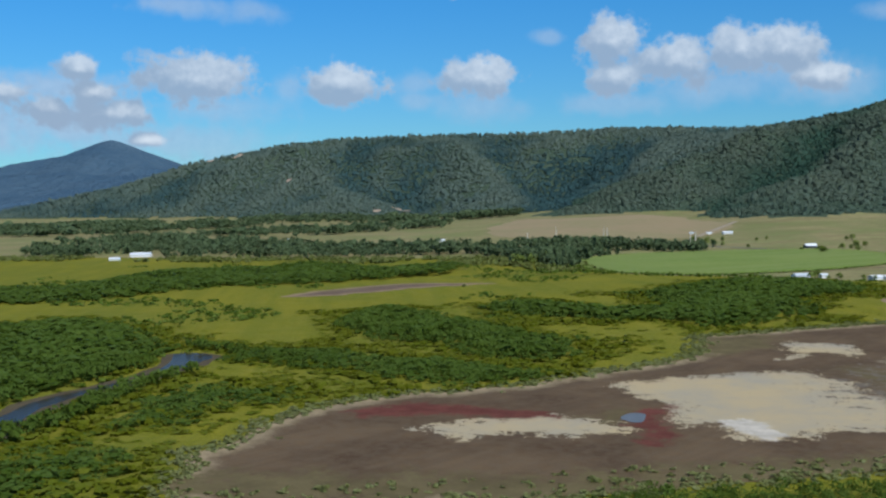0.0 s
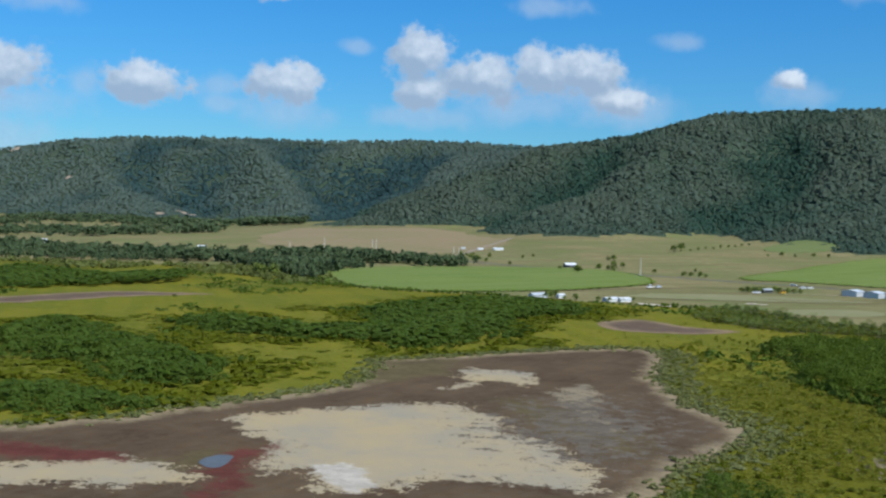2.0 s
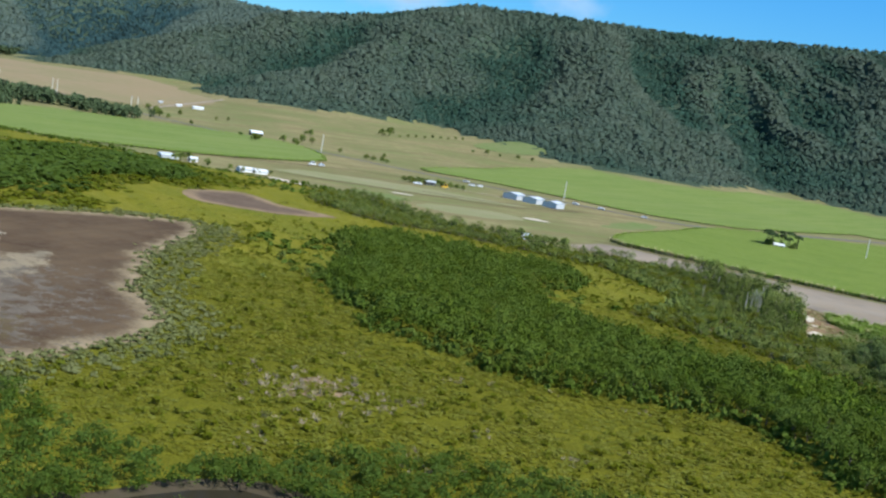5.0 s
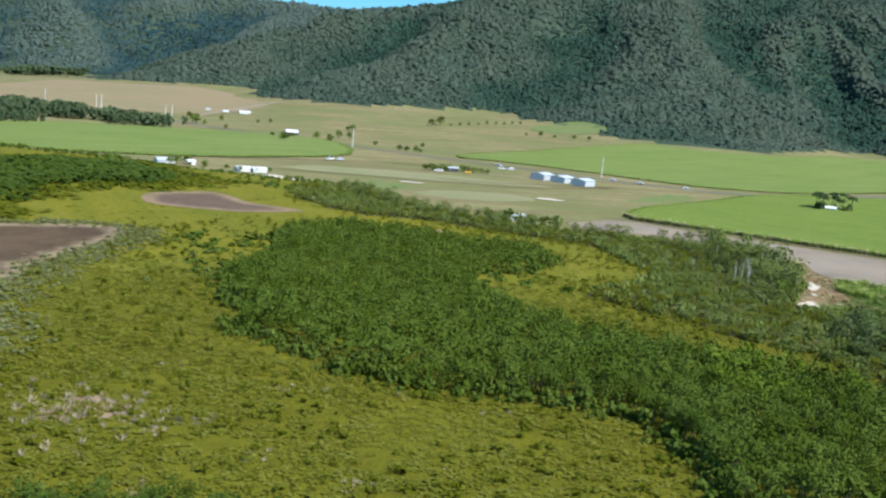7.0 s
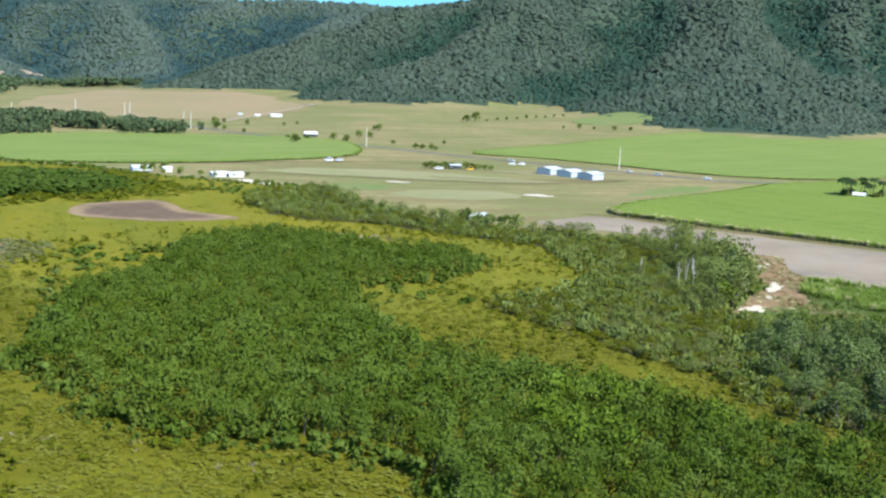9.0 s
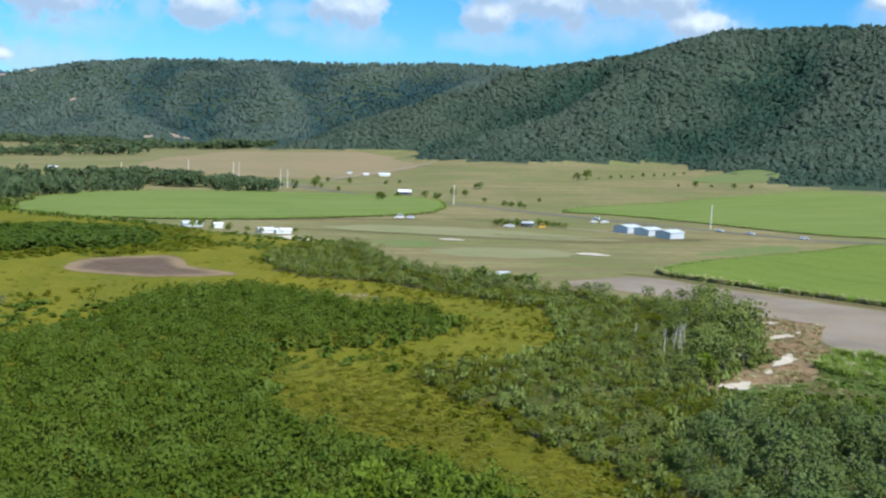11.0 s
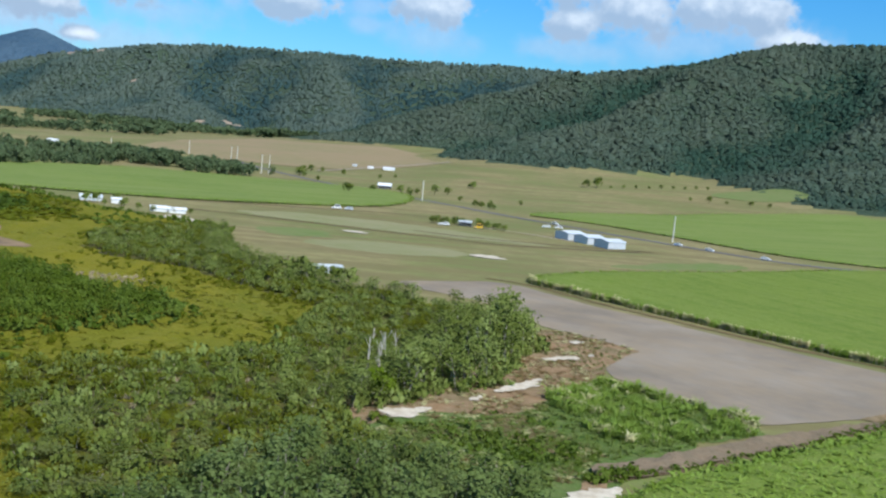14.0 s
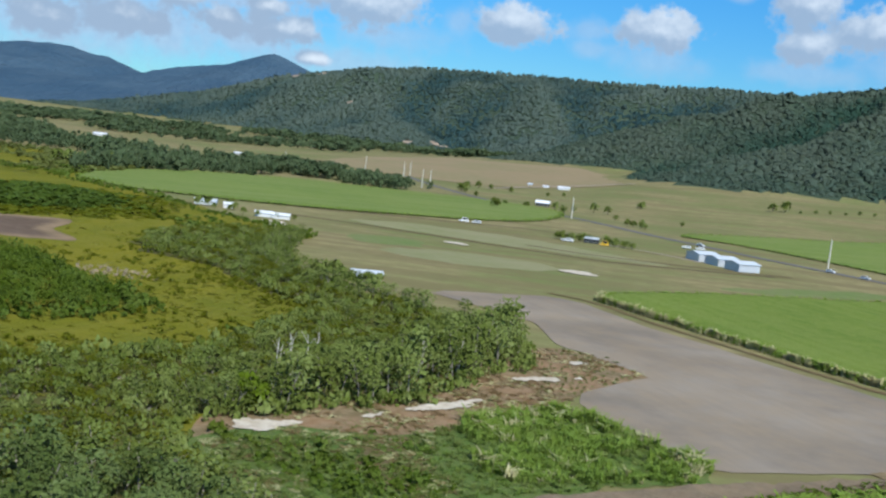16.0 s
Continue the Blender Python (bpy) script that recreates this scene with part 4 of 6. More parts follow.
MANG_FAR = [crown(s, 34, 4.6, .6, 5.0, 1.35, 6) for s in range(25, 29)]
MANG = [joined(crown(s, 44, 4.6, .6, 5.0, 1.0, 8)) for s in range(20, 25)]
MANG_FINE = [joined(crown(s, 128, 4.6, .8, 5.2, .43, 10)) for s in range(30, 36)]
for k, (o, gap, tall) in enumerate(THICKETS):
    big = [(x + 12 * np.sign(x - mx), y + 12 * np.sign(y - my)) for mx, my in [np.mean(o, 0)] for x, y in o]
    x, y = spread([(np.min(big, 0)[0], np.min(big, 0)[1]), (np.max(big, 0)[0], np.min(big, 0)[1]), (np.max(big, 0)[0], np.max(big, 0)[1]), (np.min(big, 0)[0], np.max(big, 0)[1])], gap, 50 + k)
    edge = signed(wavy(o, 4, 3, 18, 40 + k), x, y) + 22 * (fractal(x, y, 22, 3, 15) - .5)
    ok = (edge < 0) & ~blocked(x, y, [MUD], 1) & ~blocked(x, y, [CREEK], 3)
    x, y, edge = x[ok], y[ok], edge[ok]
    s = rand(len(x), .8, 1.2, 60 + k) * (.5 + .5 * smoothstep(0, -16, edge))
    scatter("mangrove_thicket", MANG_FAR if gap > 4.5 else MANG, x, y, x * 0, s * gap / 3.5 * 1.3, s * tall / 6.6, 70 + k, M_MANGROVE, "dense dark green mangrove thicket on the marsh", "mangroves")
o = wavy(F_MAIN, 3, 2, 14, 48)
x, y = spread(o, 3.3, 80)
near = (y < 215) & (x > 0)
s = rand(len(x), .8, 1.25, 81) * (1.0 + .2 * (fractal(x, y, 40, 2, 4) - .5))
i = ~near
scatter("mangrove_thicket", MANG_FINE, x[i], y[i], x[i] * 0, s[i], s[i] * .98, 82, M_MANGROVE_TALL, "tall dense dark green mangrove thicket", "mangroves")
MAIN_NEAR = (x[near], y[near], s[near])
x, y = spread(wavy(F_NEAR, 3, 2, 14, 49), 4.0, 83, keep=lambda x, y: y > 136)
s = rand(len(x), .8, 1.3, 84)
scatter("mangrove_thicket", MANG_FINE, x, y, x * 0, s, s * 1.1, 85, M_MANGROVE_TALL, "tall dense dark green mangrove thicket", "mangroves")

# low green shrubs between the thickets and the open marsh
for k, (o, gap, tall) in enumerate(THICKETS[:6]):
    x, y = spread([(np.min(o, 0)[0] - 30, np.min(o, 0)[1] - 30), (np.max(o, 0)[0] + 30, np.min(o, 0)[1] - 30), (np.max(o, 0)[0] + 30, np.max(o, 0)[1] + 30), (np.min(o, 0)[0] - 30, np.max(o, 0)[1] + 30)], 3.2, 270 + k, jitter=.7)
    edge = signed(o, x, y) + 40 * (fractal(x, y, 26, 3, 15) - .5)
    ok = (np.random.RandomState(280 + k).rand(len(x)) < .85 * smoothstep(26, 2, edge)) & (edge > -4) & ~blocked(x, y, [MUD], 1) & ~blocked(x, y, [CREEK], 5)
    x, y, edge = x[ok], y[ok], edge[ok]
    s = rand(len(x), .7, 1.4, 290 + k)
    scatter("marsh_shrubs", [crown(q, 14, 3.6, .02, 1.5, 1.15, 4) for q in range(85, 89)], x, y, x * 0 - .15, s * 1.35, s * (.30 + .45 * smoothstep(18, 0, edge)), 295 + k, M_MARSH_SHRUB, "low olive-green shrubs round a mangrove thicket", "shrubs")

# low skirt round the main thicket
x, y = spread([(-75, 110), (-75, 390), (60, 390), (130, 230), (110, 110)], 1.8, 86, jitter=.6)
edge = signed(wavy(F_MAIN, 3, 2, 14, 48), x, y)
ok = (edge > -1) & (np.random.RandomState(87).rand(len(x)) < .75 * smoothstep(9, 0, edge)) & (signed(F_NEAR, x, y) > 0)
x, y, edge = x[ok], y[ok], edge[ok]
s = rand(len(x), .7, 1.2, 88) * (1.3 - .7 * smoothstep(0, 7, edge))
scatter("skirt_shrubs", [crown(q, 34, 2.4, .05, 1.7, .58, 6) for q in range(95, 99)], x, y, x * 0, s, s * 1.1, 89, M_MANGROVE_OLIVE, "young olive-green mangroves round the thicket", "shrubs")

# olive scrub by the near creek
NEAR_SCRUB = [[(-135, 80), (-119, 98), (-114, 114), (-106, 134), (-101, 138), (-100, 118), (-83, 115), (-77, 107), (-82, 100), (-95, 88), (-112, 74), (-125, 60)],
              [(-77, 104), (-66, 112), (-47, 122), (-29, 122), (-14, 114), (-10, 95), (-40, 70), (-60, 80), (-60, 96), (-66, 106)],
              [(-213, 50), (-194, 64), (-173, 66), (-156, 77), (-139, 88), (-123, 96), (-125, 58), (-160, 46), (-200, 38)]]
for k, o in enumerate(NEAR_SCRUB):
    x, y = spread(wavy(o, 3, 2, 10, 90 + k), 2.8, 91 + k)
    ok = ~blocked(x, y, [CREEK_NEAR], 1.5)
    x, y = x[ok], y[ok]
    s = rand(len(x), .55, .95, 93 + k)
    scatter("mangrove_scrub", MANG_FINE, x, y, x * 0, s, s * .8, 95 + k, M_MANGROVE, "olive-green mangrove scrub by the creek", "scrub")

for k, o in enumerate(([(-352, 60), (-346, 105), (-352, 140), (-347, 172), (-343, 172), (-345, 140), (-338, 105), (-340, 60)], [(-376, 215), (-366, 224), (-346, 216), (-345, 200), (-349, 203), (-352, 213), (-364, 218)], [(-375, 60), (-372, 110), (-374, 130), (-368, 150), (-364, 180), (-368, 190), (-385, 180), (-392, 100)])):
    x, y = spread(o, 3.0, 98 + k, jitter=.6)
    s = rand(len(x), .6, 1.0, 99 + k)
    scatter("mangrove_thicket", MANG, x, y, x * 0, s, s * .9, 97 + k, M_MANGROVE, "dark mangroves along the creek bank", "mangroves")

x, y = spread([(-130, 40), (-130, 115), (-45, 115), (-45, 40)], 2.0, 104, jitter=.6)
edge = signed(CREEK_NEAR, x, y)
ok = (edge > .3) & (edge < 6) & (np.random.RandomState(105).rand(len(x)) < .8)
x, y = x[ok], y[ok]
s = rand(len(x), .45, .85, 106)
scatter("mangrove_scrub", MANG_FINE, x, y, x * 0, s, s * .85, 107, M_MANGROVE, "dark mangroves leaning over the small creek", "scrub")

# yellow low mangroves, near the path
BUSH = [crown(s, 22, 2.4, .05, 1.3, .54, 6) for s in range(100, 106)]
BUSH_LOW = [crown(s, 16, 2.4, .05, 1.4, .85, 4) for s in range(106, 110)]
YELLOW = [(-140, 330), (-90, 345), (-60, 385), (-30, 400), (20, 410), (60, 390), (75, 320), (105, 285), (104, 225), (100, 190), (70, 160), (45, 120), (-10, 90), (-60, 105), (-115, 130), (-85, 175), (-95, 240)]
x, y = spread(YELLOW, 1.55, 110, jitter=.6, keep=lambda x, y: fractal(x, y, 6, 2, 37) > .30)
ok = ~blocked(x, y, [F_MAIN, MUD], 1.0) & ~blocked(x, y, [CREEK_NEAR] + NEAR_SCRUB, 0) & (np.random.RandomState(3).rand(len(x)) < smoothstep(310, 240, y))
x, y = x[ok], y[ok]
s = rand(len(x), .6, 1.25, 111)
scatter("marsh_shrubs", BUSH, x, y, x * 0, s, s * (.12 + .30 * fractal(x, y, 25, 2, 7)), 112, M_YELLOW, "yellow-green knee-high to head-high mangrove shrubs", "shrubs")

x, y = spread([(-620, 60), (-620, 640), (-300, 660), (-200, 560), (-40, 500), (30, 420), (75, 400), (80, 300), (-60, 260), (-90, 345), (-140, 345), (-200, 300), (-260, 170), (-320, 100)], 5, 115, jitter=.8, keep=lambda x, y: fractal(x, y, 45, 4, 21) > .64)
ok = ~blocked(x, y, [MUD, CREEK, MUD_POND, MUD_STRIP, F_MAIN], 2)
x, y = x[ok], y[ok]
s = rand(len(x), .5, 1.7, 116)
scatter("marsh_bushes", BUSH_LOW, x, y, x * 0, s * 1.2, s * .6, 117, M_MANGROVE_OLIVE, "scattered olive bushes on the open marsh", "shrubs")

x, y = spread([(-140, 350), (-112, 395), (-118, 440), (-90, 460), (-40, 430), (-30, 400), (20, 408), (60, 390), (76, 330), (60, 268), (20, 255), (-60, 200), (-85, 180), (-92, 300), (-92, 345)], 2.4, 118, jitter=.7)
ok = ~blocked(x, y, [MUD, MUD_POND, F_MAIN], 1) & (np.random.RandomState(119).rand(len(x)) < .12 + .3 * smoothstep(-20, 10, x))
x, y = x[ok], y[ok]
s = rand(len(x), .5, 1.1, 119)
scatter("marsh_shrubs", BUSH_LOW, x, y, x * 0 - .1, s, s * .32, 119, M_YELLOW, "low yellow-green mangrove shrubs farther off", "shrubs")

# fringe round the mudflat
ring = wavy(MUD, 3, 2.2, 16, 1)
x, y = spread([(-320, 10), (-320, 200), (-210, 300), (-150, 350), (-60, 360), (-60, 150), (-100, 90), (-200, 20)], 1.7, 120, jitter=.6)
sd = signed(ring, x, y)
rng = np.random.RandomState(121)
dens = np.where((x > -125) & (y < 340), smoothstep(16, 2, sd), smoothstep(7, 1, sd)) * smoothstep(-5, 0, sd)
lower = (y < 40 + (x + 300) * .42) & (sd < 0)
dens = np.maximum(dens, np.where(lower, .24, .004 * (sd > -10)) * (sd < 0))
ok = rng.rand(len(x)) < dens * .95
x, y = x[ok], y[ok]
s = rand(len(x), .45, 1.1, 122)
scatter("fringe_shrubs", BUSH_LOW, x, y, x * 0, s, s * .55, 123, M_FRINGE, "grey-green saltbush tufts fringing the mud", "shrubs")

# paperbark wood, on dark litter
W_MAIN = [(-56, 501), (-35, 516), (-23, 488), (4, 446), (20, 431), (52, 414), (76, 409), (101, 405), (116, 377), (115, 331), (106, 310), (97, 296), (97, 291), (105, 284), (112, 277), (120, 273), (128, 269), (136, 262), (145, 240), (153, 212), (142, 195), (110, 195), (86, 212), (86, 231), (69, 246), (50, 275), (37, 285), (46, 295), (61, 309), (72, 321), (66, 350), (60, 385), (46, 388), (14, 407), (3, 414), (-17, 416), (-35, 420), (-62, 459)]
patch("wood_floor", wavy(W_MAIN, 4, 2.5, 9, 56), 4, .055, M_LITTER, "dark leaf litter and low weeds below the wood", "wood floor")
WOOD = []
for k in range(6):
    t, c_ = trunk(130 + k, 7.0, .11), crown(140 + k, 215, 4.8, .5, 8.0, .40, 12)
    co, q = joined(c_, t)
    WOOD.append((co, q, np.r_[np.zeros(len(c_[1]), int), np.ones(len(t[1]), int)]))
o = wavy(W_MAIN, 4, 2, 14, 55)
x, y = spread(o, 3.8, 150)
tall = .30 + .90 * smoothstep(82, 112, x) * smoothstep(285, 310, y) * smoothstep(425, 385, y) + .62 * smoothstep(285, 255, y) * smoothstep(85, 110, x) + .38 * smoothstep(16, 5, -signed(MARSH, x, y)) * smoothstep(385, 400, y)
s = rand(len(x), .55, 1.35, 151)
near = (y < 345) & (x > 55)
olive = (tall < .5) & (np.random.RandomState(153).rand(len(x)) < .35 + .5 * (fractal(x, y, 30, 3, 31) > .48))
for i, leaf, seed, label in ((~near & ~olive, M_WOOD_LEAF, 152, "mixed grey-green paperbark wood with pale trunks"), (olive, M_MARSH_SHRUB, 154, "low olive tea-tree heath among the paperbarks")):
    scatter("paperbark_wood", WOOD, x[i], y[i], x[i] * 0, s[i] * (.7 + .4 * tall[i]), s[i] * tall[i], seed, [leaf, M_BARK], label, "trees")
near &= ~olive
WOOD_NEAR = (x[near], y[near], s[near], tall[near])
x, y = spread(o, 2.7, 155, jitter=.6)
ok = np.random.RandomState(156).rand(len(x)) < .7
x, y = x[ok], y[ok]
s = rand(len(x), .7, 1.5, 157)
scatter("scrub", [crown(q, 40, 2.6, .05, 1.4, .36, 7) for q in range(160, 165)], x, y, x * 0, s, s * 1.3, 158, M_WOOD_LEAF, "grey-green undergrowth below the paperbarks", "scrub")

# low heath that thins out from the wood into the open marsh
x, y = spread([(-70, 380), (-70, 470), (60, 420), (80, 300), (110, 240), (20, 255), (20, 300), (50, 340), (40, 385), (-20, 405)], 2.2, 164, jitter=.7)
edge = signed(wavy(W_MAIN, 4, 2, 14, 55), x, y) + 9 * (fractal(x, y, 16, 3, 27) - .5)
ok = (edge > -9) & (np.random.RandomState(165).rand(len(x)) < .5 * smoothstep(14, 0, edge)) & ~blocked(x, y, [F_MAIN, MUD_POND], 1)
x, y, edge = x[ok], y[ok], edge[ok]
s = rand(len(x), .45, 1.15, 166)
scatter("heath", BUSH, x, y, x * 0, s, s * (.30 + .6 * smoothstep(12, 0, edge)), 167, M_MARSH_SHRUB, "low olive heath between wood and marsh", "scrub")

# bushes along the dry edge of the marsh
x, y = spread([(-300, 560), (-290, 640), (-200, 610), (-120, 585), (-20, 540), (30, 450), (60, 425), (40, 400), (0, 425), (-50, 490), (-130, 535)], 2.6, 168, jitter=.7)
edge = -signed(MARSH, x, y)
ok = (edge > .5) & (np.random.RandomState(169).rand(len(x)) < .85 * smoothstep(15, 3, edge)) & (fractal(x, y, 24, 2, 29) > .32)
x, y = x[ok], y[ok]
s = rand(len(x), .55, 1.25, 171)
scatter("marsh_edge_bushes", BUSH_LOW, x, y, rise(x, y), s * .95, s * (1.3 - .65 * ((x > -155) & (x < -72))), 172, M_MANGROVE_OLIVE, "dark olive bushes along the dry edge of the marsh", "shrubs")

# scrub along the edge of the wood
x, y = spread([(60, 265), (60, 430), (130, 430), (130, 265)], 1.5, 160, jitter=.7)
edge = signed(wavy(W_MAIN, 4, 2, 14, 55), x, y)
ok = (edge > -3) & (edge < 2.2) & (np.random.RandomState(161).rand(len(x)) < .6) & ~blocked(x, y, SANDS + [PLOUGH], 0)
x, y = x[ok], y[ok]
s = rand(len(x), .5, 1.3, 162)
scatter("scrub", BUSH, x, y, x * 0, s, s * 1.5, 163, M_WOOD_LEAF, "low scrub along the edge of the wood", "scrub")

# far tree lines on the plain
TREELINES = [
    ([(-265.8, 612.1), (-349.3, 716.4), (-422.3, 831.2), (-359.7, 789.5), (-307.5, 846.9), (-244.9, 902.2), (-187.5, 925.1), (-177.1, 893.8), (-224.1, 846.9), (-271, 789.5), (-307.5, 716.4)], 5.4, 8),
    ([(-830, 725), (-900, 980), (-900, 1100), (-760, 1050), (-573, 874), (-495, 850), (-404, 905), (-325, 935), (-223, 935), (-205, 890), (-330, 840), (-450, 770), (-653, 740)], 7.6, 8.5),
    ([(-900, 1201), (-825, 1290), (-740, 1450), (-560, 1420), (-560, 1380), (-640, 1260), (-700, 1150)], 11, 9),
    ([(-1600, 900), (-1500, 1500), (-1200, 1700), (-900, 1650), (-950, 1400), (-1100, 1100)], 14, 9),
    ([(-1100, 1750), (-1000, 2000), (-600, 1950), (-500, 1760), (-620, 1690), (-900, 1700)], 14, 10),
]
FARTREE = [crown(s, 30, 7.4, .2, 7.5, 1.9, 6) for s in range(160, 165)]
for k, (o, gap, tall) in enumerate(TREELINES):
    x, y = spread(wavy(o, 10, 8, 40, 60 + k), gap, 170 + k, jitter=.6, keep=lambda x, y: (fractal(x, y, 60, 3, 5) > .36) & ~((np.abs(x + 705) < 45) & (y < 800)))
    s = rand(len(x), .6, 1.3, 180 + k) * (.45 + 1.15 * fractal(x, y, 70, 3, 33))
    scatter("tree_belt", FARTREE, x, y, height(x, y), s * gap / 6.5, s * tall / 7.5, 190 + k, M_BELT, "dark belt of trees across the plain", "trees")

# grey scrub before the belts
x, y = spread([(-1100, 700), (-1100, 760), (-830, 745), (-580, 742), (-440, 742), (-345, 760), (-285, 680), (-262, 612), (-300, 600), (-340, 660), (-420, 680), (-600, 690)], 6.5, 195, jitter=.7, keep=lambda x, y: (fractal(x, y, 50, 3, 35) > .42) & ~((np.abs(x + 705) < 30) & (y > 690)))
s = rand(len(x), 1.0, 2.1, 196)
scatter("marsh_edge_bushes", BUSH_LOW, x, y, rise(x, y), s * 1.4, s * 1.1, 197, M_GREY_LEAF, "grey-green scrub between marsh and tree belt", "shrubs")

# sugar cane
def blades(seed, n, tall, spreads=.5, broad=.12):
    """A stool of cane: upright stalks with long arching leaves."""
    rng = np.random.RandomState(seed)
    co, quads = [], []
    for k in range(n):
        a = rng.rand() * 6.283
        d_ = np.array([math.cos(a), math.sin(a), 0])
        w = np.array([-d_[1], d_[0], 0]) * broad * (.6 + .8 * rng.rand())
        foot = np.array([*(rng.randn(2) * .25), 0])
        h = tall * (.6 + .5 * rng.rand())
        mid, tip = foot + d_ * spreads * .35 + [0, 0, h * .75], foot + d_ * spreads * (1 + rng.rand()) + [0, 0, h * (.75 + .3 * rng.rand())]
        b = len(co)
        co += [foot - w * .6, foot + w * .6, mid + w, mid - w, tip + w * .3, tip - w * .3]
        quads += [(b, b + 1, b + 2, b + 3), (b + 3, b + 2, b + 4, b + 5)]
    return np.array(co), np.array(quads)


STOOL = [blades(s, 9, 1.0, .9, .22) for s in range(200, 206)]
STOOL_THIN = [blades(s, 11, 1.0, 1.15, .12) for s in range(206, 212)]


def cane(outline, tall, gap, seed, material, label, top_material, full=True, edge_only=None, fill=.9):
    o = wavy(outline, 3, .35, 10, seed, 1)
    zf = lambda x, y: rise(x, y) + .18 * tall * (fractal(x, y, 3.0, 3, 3) - .5)
    patch("cane_field", o, (1.5 if gap < 1.2 else 3.0) if gap < 2 else 6.0, tall * fill, top_material, label, "sugar cane", zfun=zf, thick=tall * fill * .55)
    x, y = spread(o, gap, seed + 1, keep=lambda x, y: (x < 228) | (y > 400))
    if not full:
        ok = signed(o, x, y) > -edge_only
        x, y = x[ok], y[ok]
    s = rand(len(x), .8, 1.15, seed + 2)
    return scatter("cane_stand", STOOL, x, y, rise(x, y), s * tall * .5, s * tall, seed + 3, material, label, "sugar cane")


cane(CANE_WEST, 1.5, 2.2, 210, M_CANE_BLADE, "even bright green field of young sugar cane", M_CANE_FAR, False, 4)
cane(CANE_NORTH, 1.4, 2.6, 215, M_CANE_BLADE, "wide bright green cane field below the hills", M_CANE_FAR, False, 4)
cane(CANE_EAST, 1.8, 1.5, 220, M_CANE_BLADE, "tall green sugar cane beside ploughed soil", M_CANE, False, 2.2)
cane(CANE_NEAR, 1.8, 1.25, 225, M_CANE_BLADE, "thick green sugar cane beside the farm track", M_CANE, False, 42, .8)
o = wavy(CANE_EAST, 3, .35, 10, 220, 1)
x, y = spread([(80, 478), (88, 492), (270, 440), (270, 395), (200, 400)], .85, 230, jitter=.7)
edge = signed(o, x, y)
ok = (edge > -.3) & (edge < 1.9) & (np.random.RandomState(233).rand(len(x)) < .9)
x, y = x[ok], y[ok]
s = rand(len(x), .75, 1.15, 231) * (1 - .62 * smoothstep(.5, 1.9, edge[ok]))
k = np.random.RandomState(234).rand(len(x)) < .62
scatter("cane_edge", STOOL, x[k], y[k], x[k] * 0, s[k] * .9, s[k] * 2.3, 232, M_CANE_DRY, "straw-coloured stalks along the edge of the cane", "sugar cane")
scatter("cane_edge", STOOL_THIN, x[~k], y[~k], x[~k] * 0, s[~k] * .9, s[~k] * 2.1, 233, M_CANE_BLADE, "light green stalks along the edge of the cane", "sugar cane")
o = wavy(CANE_WEEDY, 2, 1.3, 5, 235, 1)
patch("weed_ground", o, 1.5, .14, M_WEED, "light green weeds between ragged cane", "weeds")
x, y = spread(o, 1.05, 236, jitter=.6, keep=lambda x, y: fractal(x, y, 6, 2, 8) > .30)
s = rand(len(x), .35, 1.0, 237) * (.55 + .9 * fractal(x, y, 9, 2, 9))
k = np.random.RandomState(238).rand(len(x)) < .1
scatter("cane_stand", STOOL_THIN, x[~k], y[~k], x[~k] * 0, s[~k] * 1.1, s[~k] * 2.1, 239, M_CANE_BLADE, "ragged patch of light green cane among weeds", "sugar cane")
scatter("cane_stand", STOOL_THIN, x[k], y[k], x[k] * 0, s[k] * 1.1, s[k] * 2.2, 240, M_CANE_DRY, "straw-coloured cane in the ragged patch", "sugar cane")
x, y = spread(wavy(BARE, 3, 2, 8, 240), 1.7, 241, jitter=.6, keep=lambda x, y: (fractal(x, y, 12, 2, 11) > .52))
s = rand(len(x), .15, .5, 242)
ok = ~blocked(x, y, SANDS, .5)
x, y, s = x[ok], y[ok], s[ok]
scatter("weeds", BUSH, x, y, x * 0, s, s * .7, 243, M_GREY_LEAF, "green and brown weeds on the bare earth", "weeds")
W_PATCH = [(100, 290), (112, 302), (124, 309), (133, 306), (142, 297), (142, 286), (130, 280)]
x, y = spread(wavy(W_PATCH, 3, 1, 8, 245), 1.8, 246, jitter=.7, keep=lambda x, y: fractal(x, y, 10, 2, 17) > .5)
s = rand(len(x), .4, 1.3, 247)
scatter("weeds", BUSH, x, y, x * 0, s, s * .9, 248, M_MANGROVE_OLIVE, "low green weeds beside the wood", "weeds")


# dry grass on the bare earth
x, y = spread(wavy(BARE, 3, 2, 8, 240), 1.15, 244, jitter=.7, keep=lambda x, y: fractal(x, y, 7, 3, 19) > .44)
ok = ~blocked(x, y, SANDS, .3) & ~blocked(x, y, [PLOUGH], 0)
x, y = x[ok], y[ok]
s = rand(len(x), .25, .75, 249)
k = np.random.RandomState(250).rand(len(x)) < .6
scatter("dry_grass", STOOL_THIN, x[k], y[k], x[k] * 0 + .08, s[k], s[k] * .5, 251, M_DRY_GRASS, "brown dry grass tufts on the bare earth", "grass")
scatter("dry_grass", STOOL_THIN, x[~k], y[~k], x[~k] * 0 + .08, s[~k], s[~k] * .5, 252, M_CANE_DRY, "straw-coloured grass tufts on the bare earth", "grass")


